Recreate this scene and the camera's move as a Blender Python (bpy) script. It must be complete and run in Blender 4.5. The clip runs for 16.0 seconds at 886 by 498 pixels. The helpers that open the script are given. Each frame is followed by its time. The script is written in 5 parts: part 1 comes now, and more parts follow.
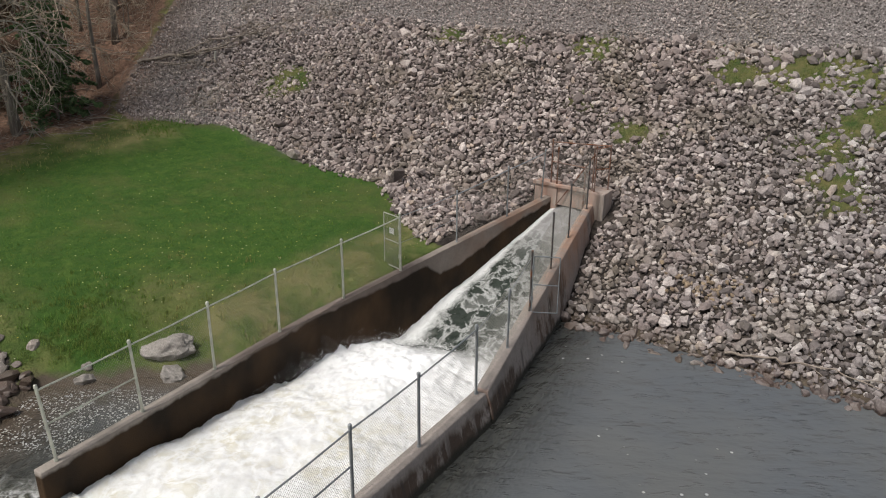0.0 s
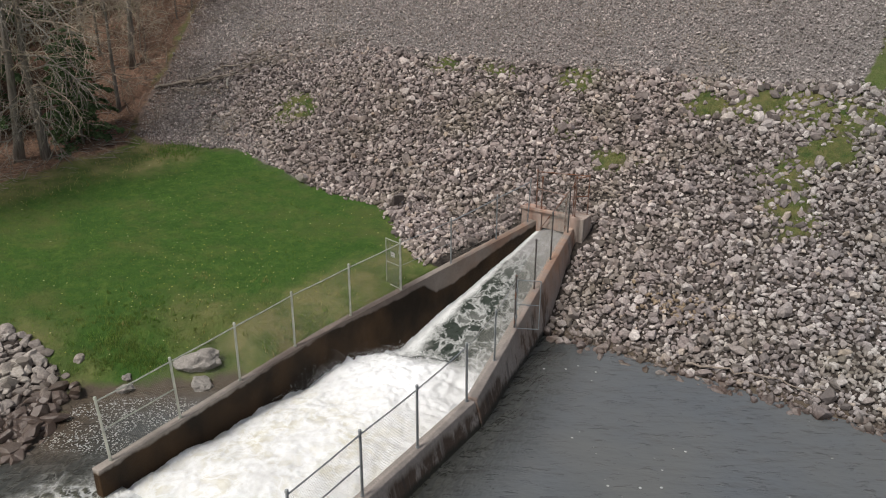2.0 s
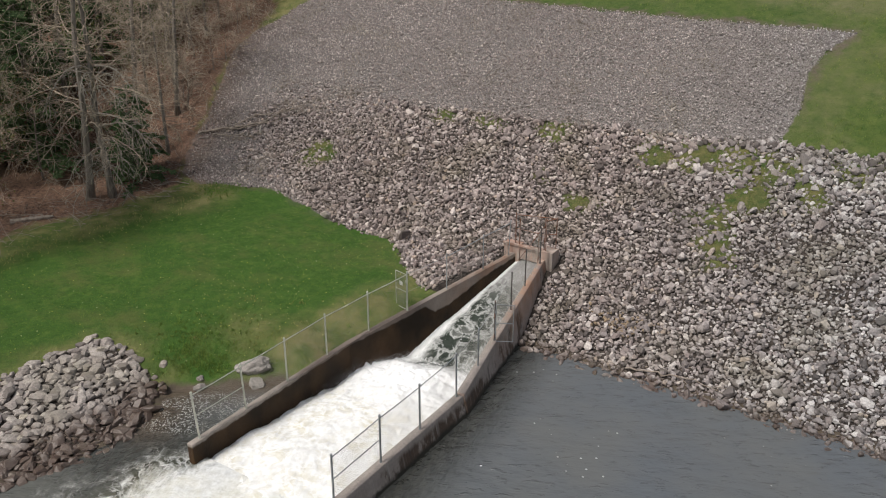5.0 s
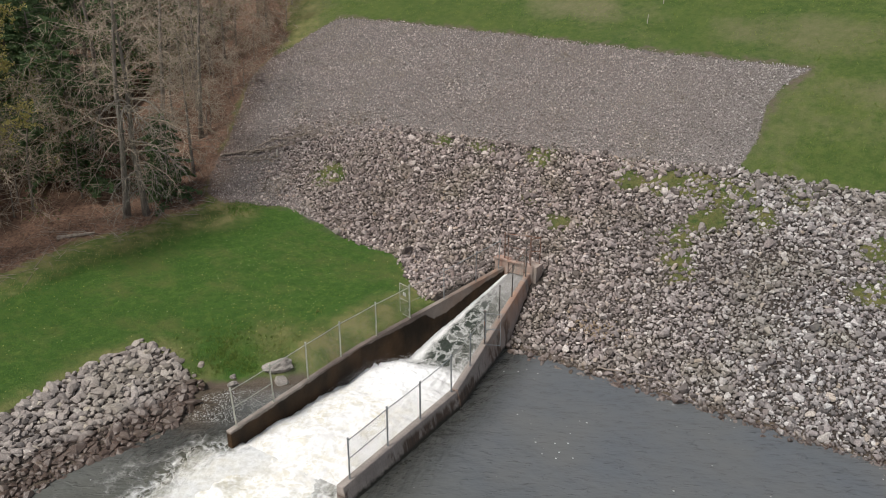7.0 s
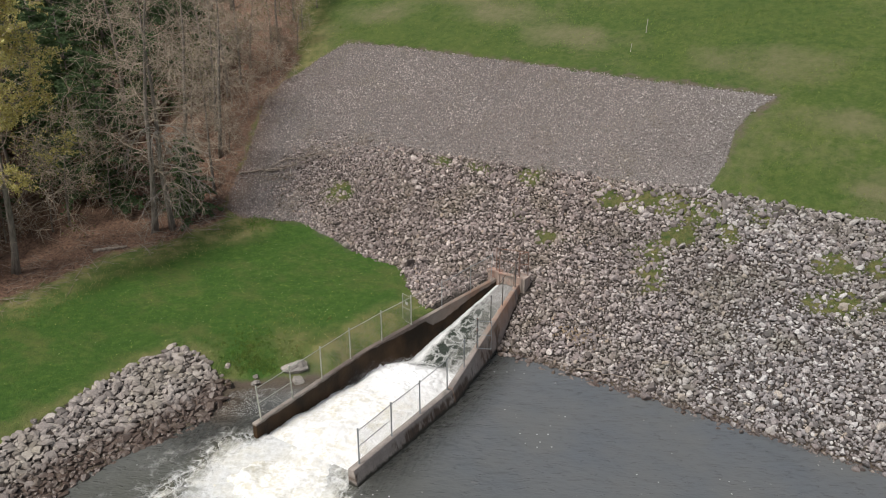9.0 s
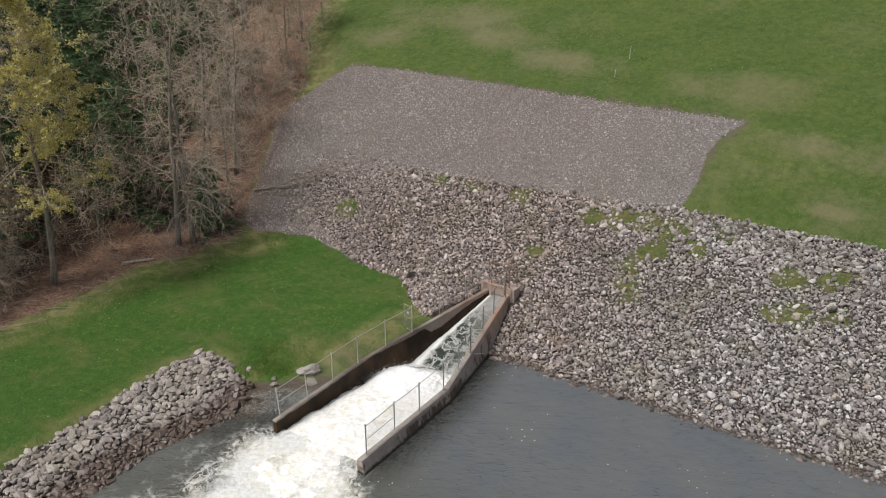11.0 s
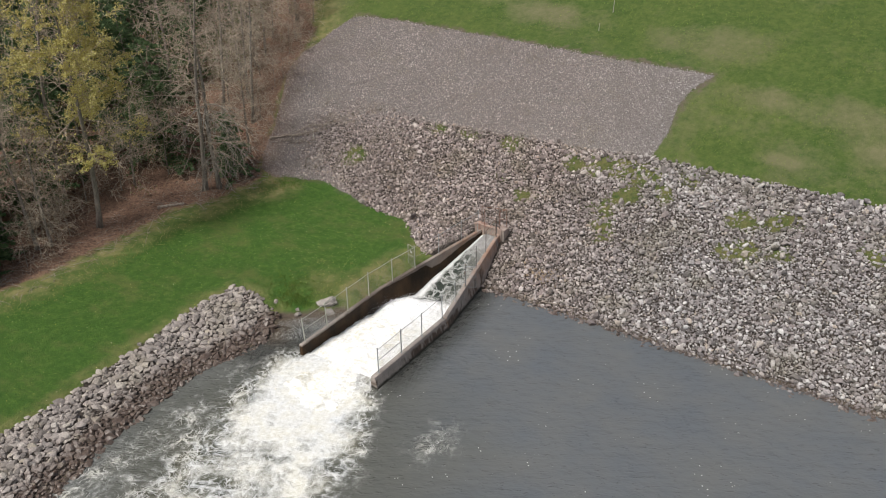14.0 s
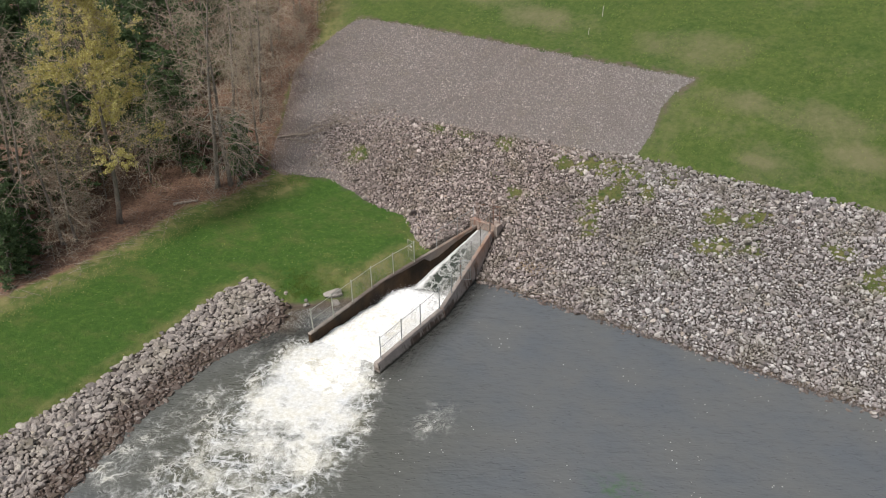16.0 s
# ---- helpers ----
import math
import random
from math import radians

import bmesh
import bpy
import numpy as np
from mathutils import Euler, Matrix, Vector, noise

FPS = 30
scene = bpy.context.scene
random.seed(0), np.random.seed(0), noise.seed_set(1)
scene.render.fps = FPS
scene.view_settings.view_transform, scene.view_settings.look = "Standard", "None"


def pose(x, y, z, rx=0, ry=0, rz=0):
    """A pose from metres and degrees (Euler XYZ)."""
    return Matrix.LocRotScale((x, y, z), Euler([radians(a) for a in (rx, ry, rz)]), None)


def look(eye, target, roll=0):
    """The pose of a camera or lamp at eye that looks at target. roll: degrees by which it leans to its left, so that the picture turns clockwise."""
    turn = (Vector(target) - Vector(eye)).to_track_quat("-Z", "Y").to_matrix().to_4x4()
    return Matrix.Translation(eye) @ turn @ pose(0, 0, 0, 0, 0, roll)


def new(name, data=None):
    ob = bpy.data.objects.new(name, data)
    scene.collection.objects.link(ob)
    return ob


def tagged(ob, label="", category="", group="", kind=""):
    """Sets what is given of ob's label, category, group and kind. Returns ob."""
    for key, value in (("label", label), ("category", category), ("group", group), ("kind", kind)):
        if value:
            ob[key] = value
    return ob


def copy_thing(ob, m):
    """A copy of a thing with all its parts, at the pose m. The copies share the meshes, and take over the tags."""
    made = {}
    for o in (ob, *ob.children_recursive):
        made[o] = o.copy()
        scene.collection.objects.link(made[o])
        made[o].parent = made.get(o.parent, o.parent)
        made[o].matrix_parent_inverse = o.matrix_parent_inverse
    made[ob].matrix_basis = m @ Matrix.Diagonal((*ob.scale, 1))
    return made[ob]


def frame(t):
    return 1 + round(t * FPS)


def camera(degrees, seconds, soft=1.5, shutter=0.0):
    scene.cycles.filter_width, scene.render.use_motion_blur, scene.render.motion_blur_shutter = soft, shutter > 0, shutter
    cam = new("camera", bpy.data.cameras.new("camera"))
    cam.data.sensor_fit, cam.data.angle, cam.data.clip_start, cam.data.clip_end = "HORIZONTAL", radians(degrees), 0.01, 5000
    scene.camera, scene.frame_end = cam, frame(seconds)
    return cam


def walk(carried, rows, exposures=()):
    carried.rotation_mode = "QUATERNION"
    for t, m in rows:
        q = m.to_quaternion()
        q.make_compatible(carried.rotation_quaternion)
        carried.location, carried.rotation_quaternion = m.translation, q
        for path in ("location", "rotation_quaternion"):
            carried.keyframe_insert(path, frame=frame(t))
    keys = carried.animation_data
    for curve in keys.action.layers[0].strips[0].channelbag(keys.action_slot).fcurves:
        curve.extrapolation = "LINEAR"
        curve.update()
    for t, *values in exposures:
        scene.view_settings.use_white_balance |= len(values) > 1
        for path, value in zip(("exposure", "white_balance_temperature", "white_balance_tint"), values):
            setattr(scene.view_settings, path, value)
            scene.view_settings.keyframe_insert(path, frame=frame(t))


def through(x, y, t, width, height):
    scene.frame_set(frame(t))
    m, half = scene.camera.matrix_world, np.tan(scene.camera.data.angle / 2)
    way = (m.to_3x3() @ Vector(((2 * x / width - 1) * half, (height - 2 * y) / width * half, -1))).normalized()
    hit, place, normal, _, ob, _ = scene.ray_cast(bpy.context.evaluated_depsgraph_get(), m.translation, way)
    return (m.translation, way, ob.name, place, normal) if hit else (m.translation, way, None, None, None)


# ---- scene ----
cam = camera(56.20, 16.0, soft=1.02)
PATH = [
    (0, (14.859, -7.729, 11.891), (4.819, 7.736, 4.143), 0.36),
    (0.5, (14.928, -7.839, 12.155), (4.914, 7.651, 4.424), 0.40),
    (1, (15.263, -8.271, 12.570), (5.268, 7.225, 4.827), 0.37),
    (1.5, (15.776, -9.004, 13.186), (5.790, 6.472, 5.390), 0.33),
    (2, (16.371, -9.864, 13.949), (6.375, 5.590, 6.122), 0.29),
    (2.5, (17.010, -10.776, 14.694), (6.993, 4.659, 6.858), 0.23),
    (3, (17.683, -11.728, 15.431), (7.633, 3.695, 7.614), 0.17),
    (3.5, (18.376, -12.706, 16.101), (8.298, 2.722, 8.327), 0.16),
    (4, (19.052, -13.622, 16.803), (8.962, 1.800, 9.033), 0.17),
    (6.5, (22.738, -18.697, 20.532), (12.593, -3.320, 12.746), -0.03),
    (7, (23.441, -19.640, 21.264), (13.281, -4.266, 13.490), 0.01),
    (7.5, (24.124, -20.550, 21.957), (13.955, -5.180, 14.189), 0.04),
    (8, (24.844, -21.483, 22.677), (14.653, -6.129, 14.905), -0.01),
    (8.5, (25.627, -22.425, 23.414), (15.403, -7.095, 15.637), -0.11),
    (9, (26.342, -23.316, 24.109), (16.088, -8.001, 16.343), -0.15),
    (11.5, (29.917, -27.954, 28.200), (19.625, -12.706, 20.355), -0.31),
    (12, (30.533, -28.789, 28.965), (20.230, -13.545, 21.125), -0.41),
    (12.5, (31.150, -29.668, 29.740), (20.843, -14.430, 21.894), -0.54),
    (13, (31.795, -30.549, 30.616), (21.488, -15.331, 22.731), -0.53),
    (13.5, (32.485, -31.459, 31.513), (22.185, -16.266, 23.572), -0.68),
    (13.6, (32.625, -31.641, 31.692), (22.368, -16.516, 23.566), -0.70),
    (13.8, (32.904, -32.008, 32.048), (22.834, -17.170, 23.191), -0.74),
    (14, (33.183, -32.374, 32.399), (23.311, -17.848, 22.833), -0.76),
    (14.5, (33.879, -33.223, 33.233), (24.069, -18.824, 23.412), -0.78),
    (15, (34.494, -33.931, 33.959), (24.679, -19.554, 24.111), -0.80),
    (15.5, (35.063, -34.625, 34.674), (25.246, -20.261, 24.811), -0.90),
    (16, (35.648, -35.323, 35.390), (25.832, -20.972, 25.507), -0.95),
]
walk(cam, [(t, look(eye, target, roll)) for t, eye, target, roll in PATH], [(0, -0.06), (4, -0.01), (6.5, 0.06), (9, 0.09), (11.5, 0.07), (12.5, 0.15), (16, 0.2)])

# ---- light: an overcast spring day ----
world = bpy.data.worlds.new("overcast_sky")
scene.world = world
world.use_nodes = True
wn, wl = world.node_tree.nodes, world.node_tree.links
sky = wn.new("ShaderNodeTexSky")
sky.sky_type, sky.sun_disc = "NISHITA", False
sky.sun_elevation, sky.sun_rotation = radians(52), radians(200)
sky.air_density, sky.dust_density, sky.ozone_density = 1.0, 4.0, 1.0
veil = wn.new("ShaderNodeHueSaturation")
veil.inputs["Saturation"].default_value = 0.48
wl.new(sky.outputs[0], veil.inputs["Color"])
wl.new(veil.outputs[0], wn["Background"].inputs["Color"])
wn["Background"].inputs["Strength"].default_value = 0.108
sun = new("sun", bpy.data.lights.new("sun", "SUN"))
sun.data.energy, sun.data.angle, sun.data.color = 2.7, radians(11), (1.0, 0.96, 0.9)
sun.matrix_world = look((0, 0, 60), (12, 32, 0))


# ---- materials ----
class Nodes:
    """A short hand for node trees."""

    def __init__(self, name):
        self.mat = bpy.data.materials.new(name)
        self.mat.use_nodes = True
        self.tree = self.mat.node_tree
        self.bsdf = self.tree.nodes["Principled BSDF"]
        self.place = self.tree.nodes.new("ShaderNodeNewGeometry").outputs["Position"]

    def put(self, kind, values=(), feature="", operation="", data_type="", blend_type="", attribute_name=""):
        node = self.tree.nodes.new("ShaderNode" + kind)
        if feature:
            node.feature = feature
        if operation:
            node.operation = operation
        if data_type:
            node.data_type, node.blend_type = data_type, blend_type
        if attribute_name:
            node.attribute_name = attribute_name
        for key, value in dict(values).items():
            self.set(node.inputs[key], value)
        return node

    def set(self, socket, value):
        if isinstance(value, bpy.types.NodeSocket):
            self.tree.links.new(value, socket)
        else:
            socket.default_value = value

    def noise(self, scale, detail=4.0, rough=0.55, at=None, stretch=None):
        at = at or self.place
        if stretch:
            at = self.put("Mapping", {"Vector": at, "Scale": stretch}).outputs[0]
        return self.put("TexNoise", {"Vector": at, "Scale": scale, "Detail": detail, "Roughness": rough}).outputs["Fac"]

    def cells(self, scale, feature="F1", at=None, out="Distance", rand=1.0):
        return self.put("TexVoronoi", {"Vector": at or self.place, "Scale": scale, "Randomness": rand}, feature=feature).outputs[out]

    def math(self, op, a, b=0.0, c=0.0):
        node = self.put("Math", {0: a, 1: b, 2: c}, operation=op)
        return node.outputs[0]

    def step(self, value, low, high, to_low=0.0, to_high=1.0):
        return self.put("MapRange", {"Value": value, "From Min": low, "From Max": high, "To Min": to_low, "To Max": to_high}).outputs[0]

    def mix(self, fac, a, b, blend="MIX"):
        node = self.put("Mix", {}, data_type="RGBA", blend_type=blend)
        for socket, value in ((node.inputs[0], fac), (node.inputs[6], a), (node.inputs[7], b)):
            self.set(socket, (*value, 1.0) if isinstance(value, tuple) and len(value) == 3 else value)
        return node.outputs[2]

    def ramp(self, fac, stops):
        node = self.put("ValToRGB", {"Fac": fac})
        for n, (at, colour) in enumerate(stops):
            e = node.color_ramp.elements[n] if n < 2 else node.color_ramp.elements.new(at)
            e.position, e.color = at, (*colour, 1.0)
        return node.outputs[0]

    def attr(self, name):
        return self.put("Attribute", attribute_name=name).outputs["Fac"]

    def random(self):
        a = self.put("ObjectInfo").outputs["Random"]
        b = self.put("NewGeometry").outputs["Random Per Island"]
        return self.math("FRACT", self.math("MULTIPLY_ADD", a, 7.31, b))

    def bump(self, height, strength=0.5, distance=0.02):
        return self.put("Bump", {"Height": height, "Strength": strength, "Distance": distance}).outputs[0]

    def leafy(self, colour, through=0.5):
        """Thin leaves that let some light through."""
        mat = self.done(colour, 0.8, spec=0.15)
        glow = self.put("BsdfTranslucent", {"Color": colour})
        both = self.put("MixShader", {0: through, 1: self.bsdf.outputs[0], 2: glow.outputs[0]})
        self.tree.links.new(both.outputs[0], self.tree.nodes["Material Output"].inputs["Surface"])
        return mat

    def done(self, colour, rough=0.8, normal=None, metal=0.0, spec=None):
        self.set(self.bsdf.inputs["Base Color"], (*colour, 1.0) if isinstance(colour, tuple) and len(colour) == 3 else colour)
        self.set(self.bsdf.inputs["Roughness"], rough)
        self.set(self.bsdf.inputs["Metallic"], metal)
        if spec is not None:
            self.set(self.bsdf.inputs["Specular IOR Level"], spec)
        if normal is not None:
            self.set(self.bsdf.inputs["Normal"], normal)
        return self.mat


def stone_material(name, tints, wet=0.5, warm=0.8):
    n = Nodes(name)
    colour = n.ramp(n.random(), tints)
    speck = n.noise(14, 5, 0.7)
    colour = n.mix(n.step(speck, 0.35, 0.66), n.mix(0.55, colour, (0.07, 0.06, 0.056)), colour)
    colour = n.mix(n.step(n.noise(3.2, 4, 0.65), 0.56, 0.7, 0, 0.5), colour, n.mix(0.5, colour, (0.5, 0.49, 0.46)))
    colour = n.mix(n.step(n.noise(0.35, 3), 0.5, 0.72, 0, 0.4), colour, (0.21, 0.2, 0.135))
    xyz = n.put("SeparateXYZ", {0: n.place})
    far = n.math("MULTIPLY_ADD", n.noise(0.09, 3), 14.0, xyz.outputs["X"])
    colour = n.mix(n.step(far, 11.0, 24.0, warm, 0.0), colour, n.mix(1.0, colour, (1.0, 0.875, 0.815), "MULTIPLY"))
    colour = n.mix(n.step(n.noise(0.13, 4, 0.6), 0.42, 0.62, 0, 0.45), colour, n.mix(0.5, colour, (0.12, 0.09, 0.072)))
    rough = 0.9
    if wet:
        damp = n.step(n.math("MULTIPLY_ADD", n.noise(1.5, 3), 0.5, xyz.outputs["Z"]), wet, wet - 0.24)
        colour = n.mix(damp, colour, n.mix(0.8, colour, (0.055, 0.031, 0.02)))
        rough = n.step(damp, 0, 1, 0.9, 0.35)
    return n.done(colour, rough, n.bump(n.noise(22, 6, 0.65), 0.6, 0.03))


def concrete_material(name, base, rust):
    n = Nodes(name)
    patch = n.noise(0.9, 5, 0.6)
    streak = n.noise(1.0, 5, 0.6, stretch=(3.0, 3.0, 0.25))
    colour = n.mix(n.step(patch, 0.35, 0.7), base, tuple(v * 1.35 for v in base))
    colour = n.mix(n.step(streak, 0.5, 0.68, 0, 0.85), colour, tuple(v * 0.3 for v in base))
    if rust:
        y = n.put("SeparateXYZ", {0: n.place}).outputs["Y"]
        stain = n.math("MULTIPLY", n.step(y, 11.5, 16.5), n.step(n.noise(1.3, 4, stretch=(2, 2, 0.5)), 0.32, 0.6, 0.15, 0.9))
        colour = n.mix(n.math("MULTIPLY", stain, n.step(n.put("SeparateXYZ", {0: n.place}).outputs["X"], 4.75, 4.1, 0.35, 1.0)), colour, (0.35, 0.20, 0.145))
    return n.done(colour, 0.88, n.bump(n.noise(30, 6, 0.7), 0.5, 0.01))


def plain_metal(name, colour, rough, rust=0.0):
    n = Nodes(name)
    tone = n.mix(n.step(n.noise(5, 4), 0.35, 0.7), colour, tuple(v * 0.7 for v in colour))
    if rust:
        tone = n.mix(n.step(n.noise(3, 5), 0.62 - rust * 0.4, 0.75 - rust * 0.3), tone, (0.2, 0.09, 0.05))
    return n.done(tone, rough, metal=0.6)


GREYS = [(0.0, (0.08, 0.074, 0.073)), (0.2, (0.21, 0.193, 0.19)), (0.42, (0.41, 0.384, 0.382)), (0.6, (0.28, 0.243, 0.236)), (0.8, (0.55, 0.527, 0.52)), (0.93, (0.74, 0.72, 0.705)), (1.0, (0.45, 0.38, 0.31))]
BANK_GREYS = [(0.0, (0.14, 0.13, 0.122)), (0.25, (0.28, 0.262, 0.248)), (0.5, (0.4, 0.378, 0.356)), (0.75, (0.33, 0.304, 0.286)), (0.92, (0.53, 0.51, 0.475)), (1.0, (0.43, 0.402, 0.325))]
RIPRAP = stone_material("riprap_stone", GREYS)
BANK_STONE = stone_material("bank_stone", BANK_GREYS, wet=0.84, warm=0.4)
OCHRE_STONE = stone_material("ochre_stone", [(0.0, (0.26, 0.2, 0.13)), (1.0, (0.45, 0.37, 0.25))], wet=0)
GRAVEL = stone_material("crushed_gravel", [(0.0, (0.22, 0.208, 0.206)), (0.4, (0.37, 0.35, 0.346)), (0.75, (0.55, 0.525, 0.518)), (1.0, (0.75, 0.73, 0.72))], wet=0)
BOULDER = stone_material("pale_boulder", [(0.0, (0.3, 0.28, 0.255)), (1.0, (0.4, 0.375, 0.345))], wet=0, warm=0.1)
WHITE_STONE = stone_material("white_stone", [(0.0, (0.55, 0.54, 0.52)), (1.0, (0.66, 0.65, 0.62))], wet=0)
CONCRETE = concrete_material("weathered_concrete", (0.33, 0.29, 0.255), True)
GALVANISED = plain_metal("galvanised_steel", (0.36, 0.38, 0.39), 0.5)
PALE_STEEL = plain_metal("pale_galvanised_steel", (0.52, 0.53, 0.46), 0.55)
DARK_STEEL = plain_metal("dark_steel", (0.14, 0.13, 0.125), 0.6, 0.2)
RUSTY = plain_metal("rusty_steel", (0.30, 0.22, 0.19), 0.7, 0.5)
WIRE = plain_metal("fence_wire", (0.27, 0.26, 0.23), 0.6)
WHITE_PAINT = Nodes("white_paint").done((0.8, 0.8, 0.78), 0.5)


def wet_concrete(name, base):
    """Chute lining: soaked and slimy up to the splash line, dry and pale above it."""
    n = Nodes(name)
    xyz = n.put("SeparateXYZ", {0: n.place})
    y, z = xyz.outputs["Y"], xyz.outputs["Z"]
    splash = n.put("FloatCurve", {"Value": n.step(y, 0.0, 18.0)})
    curve = splash.mapping.curves[0]
    line = [(-0.2, 0.72), (8.2, 0.75), (10.8, 0.98), (12.2, 1.18), (12.8, 0.75), (13.6, 0.85), (15.5, 1.5), (17.8, 2.15)]
    for at, value in line[1:-1]:
        curve.points.new(at / 18, value / 3)
    curve.points[0].location, curve.points[-1].location = (0.0, line[0][1] / 3), (1.0, line[-1][1] / 3)
    for p in curve.points:
        p.handle_type = "VECTOR"
    splash.mapping.update()
    limit = n.math("MULTIPLY", splash.outputs[0], 3.0)
    ragged = n.math("MULTIPLY_ADD", n.noise(2.0, 5, 0.65, stretch=(1, 1, 0.4)), 0.3, -0.15)
    wet = n.step(n.math("SUBTRACT", n.math("ADD", limit, ragged), z), -0.03, 0.06)
    dry = n.mix(n.step(n.noise(1.1, 5, 0.65), 0.35, 0.68), base, tuple(v * 0.62 for v in base))
    dry = n.mix(n.step(n.noise(16, 5, 0.7), 0.45, 0.75, 0, 0.5), dry, tuple(v * 0.6 for v in base))
    rust = n.math("MULTIPLY", n.step(y, 12.5, 17.0), n.step(n.noise(1.3, 4), 0.35, 0.6, 0.1, 0.75))
    dry = n.mix(rust, dry, (0.34, 0.19, 0.12))
    worn = n.math("MULTIPLY", n.step(n.math("MULTIPLY_ADD", n.noise(0.9, 4), 3.0, y), 5.0, 7.5), n.step(y, 13.5, 11.5))
    dry = n.mix(n.math("MULTIPLY", worn, 0.8), dry, n.mix(n.noise(3, 5, 0.7), (0.07, 0.05, 0.042), (0.2, 0.155, 0.13)))
    slime = n.mix(n.step(n.noise(0.8, 5, stretch=(1, 1, 0.6)), 0.4, 0.68), (0.02, 0.014, 0.009), (0.064, 0.037, 0.018))
    colour = n.mix(wet, dry, slime)
    return n.done(colour, n.step(wet, 0, 1, 0.9, 0.6), n.bump(n.noise(24, 6, 0.7), 0.8, 0.025), spec=n.step(wet, 0, 1, 0.4, 0.12))


def splashed_concrete(name, base):
    """The pool side of the wall: pale top, ragged dark stains, pale lime streaks, a slimy foot and some rust."""
    n = Nodes(name)
    xyz = n.put("SeparateXYZ", {0: n.place})
    y, z = xyz.outputs["Y"], xyz.outputs["Z"]
    at_wall = n.put("CombineXYZ", {"X": y, "Y": n.math("MULTIPLY", z, 0.42)}).outputs[0]
    streaky = n.put("CombineXYZ", {"X": y, "Y": n.math("MULTIPLY", z, 0.07)}).outputs[0]
    drips = n.noise(1.5, 7, 0.66, at=at_wall)
    broad = n.noise(0.42, 4, 0.55, at=at_wall)
    top = n.step(y, 8.4, 17.8, 0.82, 2.22)
    deep = n.math("SUBTRACT", top, z)
    below = n.step(n.math("MULTIPLY_ADD", n.noise(1.9, 5, 0.6, at=streaky), -0.5, deep), -0.12, 0.06)
    where = n.math("MULTIPLY", n.step(y, 1.0, 5.5, -0.05, 0.13), n.step(y, 10.5, 7.6))
    stain = n.math("ADD", n.math("MULTIPLY_ADD", broad, 0.8, drips), where)
    dark = n.math("MULTIPLY", below, n.step(stain, 0.9, 0.98, 0.0, 0.93))
    colour = n.mix(n.step(n.noise(1.4, 5, 0.65), 0.35, 0.7), base, tuple(v * 0.66 for v in base))
    colour = n.mix(n.step(n.noise(14, 5, 0.7), 0.45, 0.75, 0, 0.55), colour, tuple(v * 0.5 for v in base))
    lime = n.math("MULTIPLY", below, n.step(n.noise(3.4, 4, 0.6, at=streaky), 0.56, 0.7, 0.0, 0.5))
    colour = n.mix(dark, colour, n.mix(n.noise(2.5, 5, 0.7), (0.03, 0.02, 0.014), (0.13, 0.08, 0.052)))
    soot = n.math("MULTIPLY", below, n.step(n.noise(2.3, 4, 0.6, at=streaky), 0.58, 0.66, 0.0, 0.75))
    colour = n.mix(soot, colour, (0.06, 0.048, 0.042))
    colour = n.mix(lime, colour, (0.44, 0.41, 0.385))
    rust = n.math("MULTIPLY", n.step(y, 10.0, 15.5), n.step(n.noise(1.6, 5, 0.65, at=at_wall), 0.36, 0.58, 0.05, 0.9))
    rust = n.math("MULTIPLY", rust, n.step(deep, 1.1, 0.25, 0.25, 1.0))
    joint = n.step(n.math("MULTIPLY_ADD", n.noise(4, 4), 0.25, n.math("ABSOLUTE", n.math("ADD", y, -7.4))), 0.2, 0.13, 0.0, 0.4)
    joint = n.math("MULTIPLY", joint, n.step(drips, 0.4, 0.55))
    colour = n.mix(n.math("MAXIMUM", rust, joint), colour, n.mix(n.noise(5, 5, 0.7), (0.3, 0.17, 0.11), (0.5, 0.3, 0.2)))
    foot = n.step(n.math("MULTIPLY_ADD", n.noise(3, 5, 0.65), 0.34, z), 0.42, 0.26)
    colour = n.mix(foot, colour, (0.03, 0.028, 0.02))
    return n.done(colour, 0.85, n.bump(n.noise(16, 7, 0.75), 0.9, 0.03))


WET_CONCRETE = wet_concrete("soaked_concrete", (0.36, 0.315, 0.275))
SPLASHED = splashed_concrete("splashed_concrete", (0.39, 0.34, 0.305))


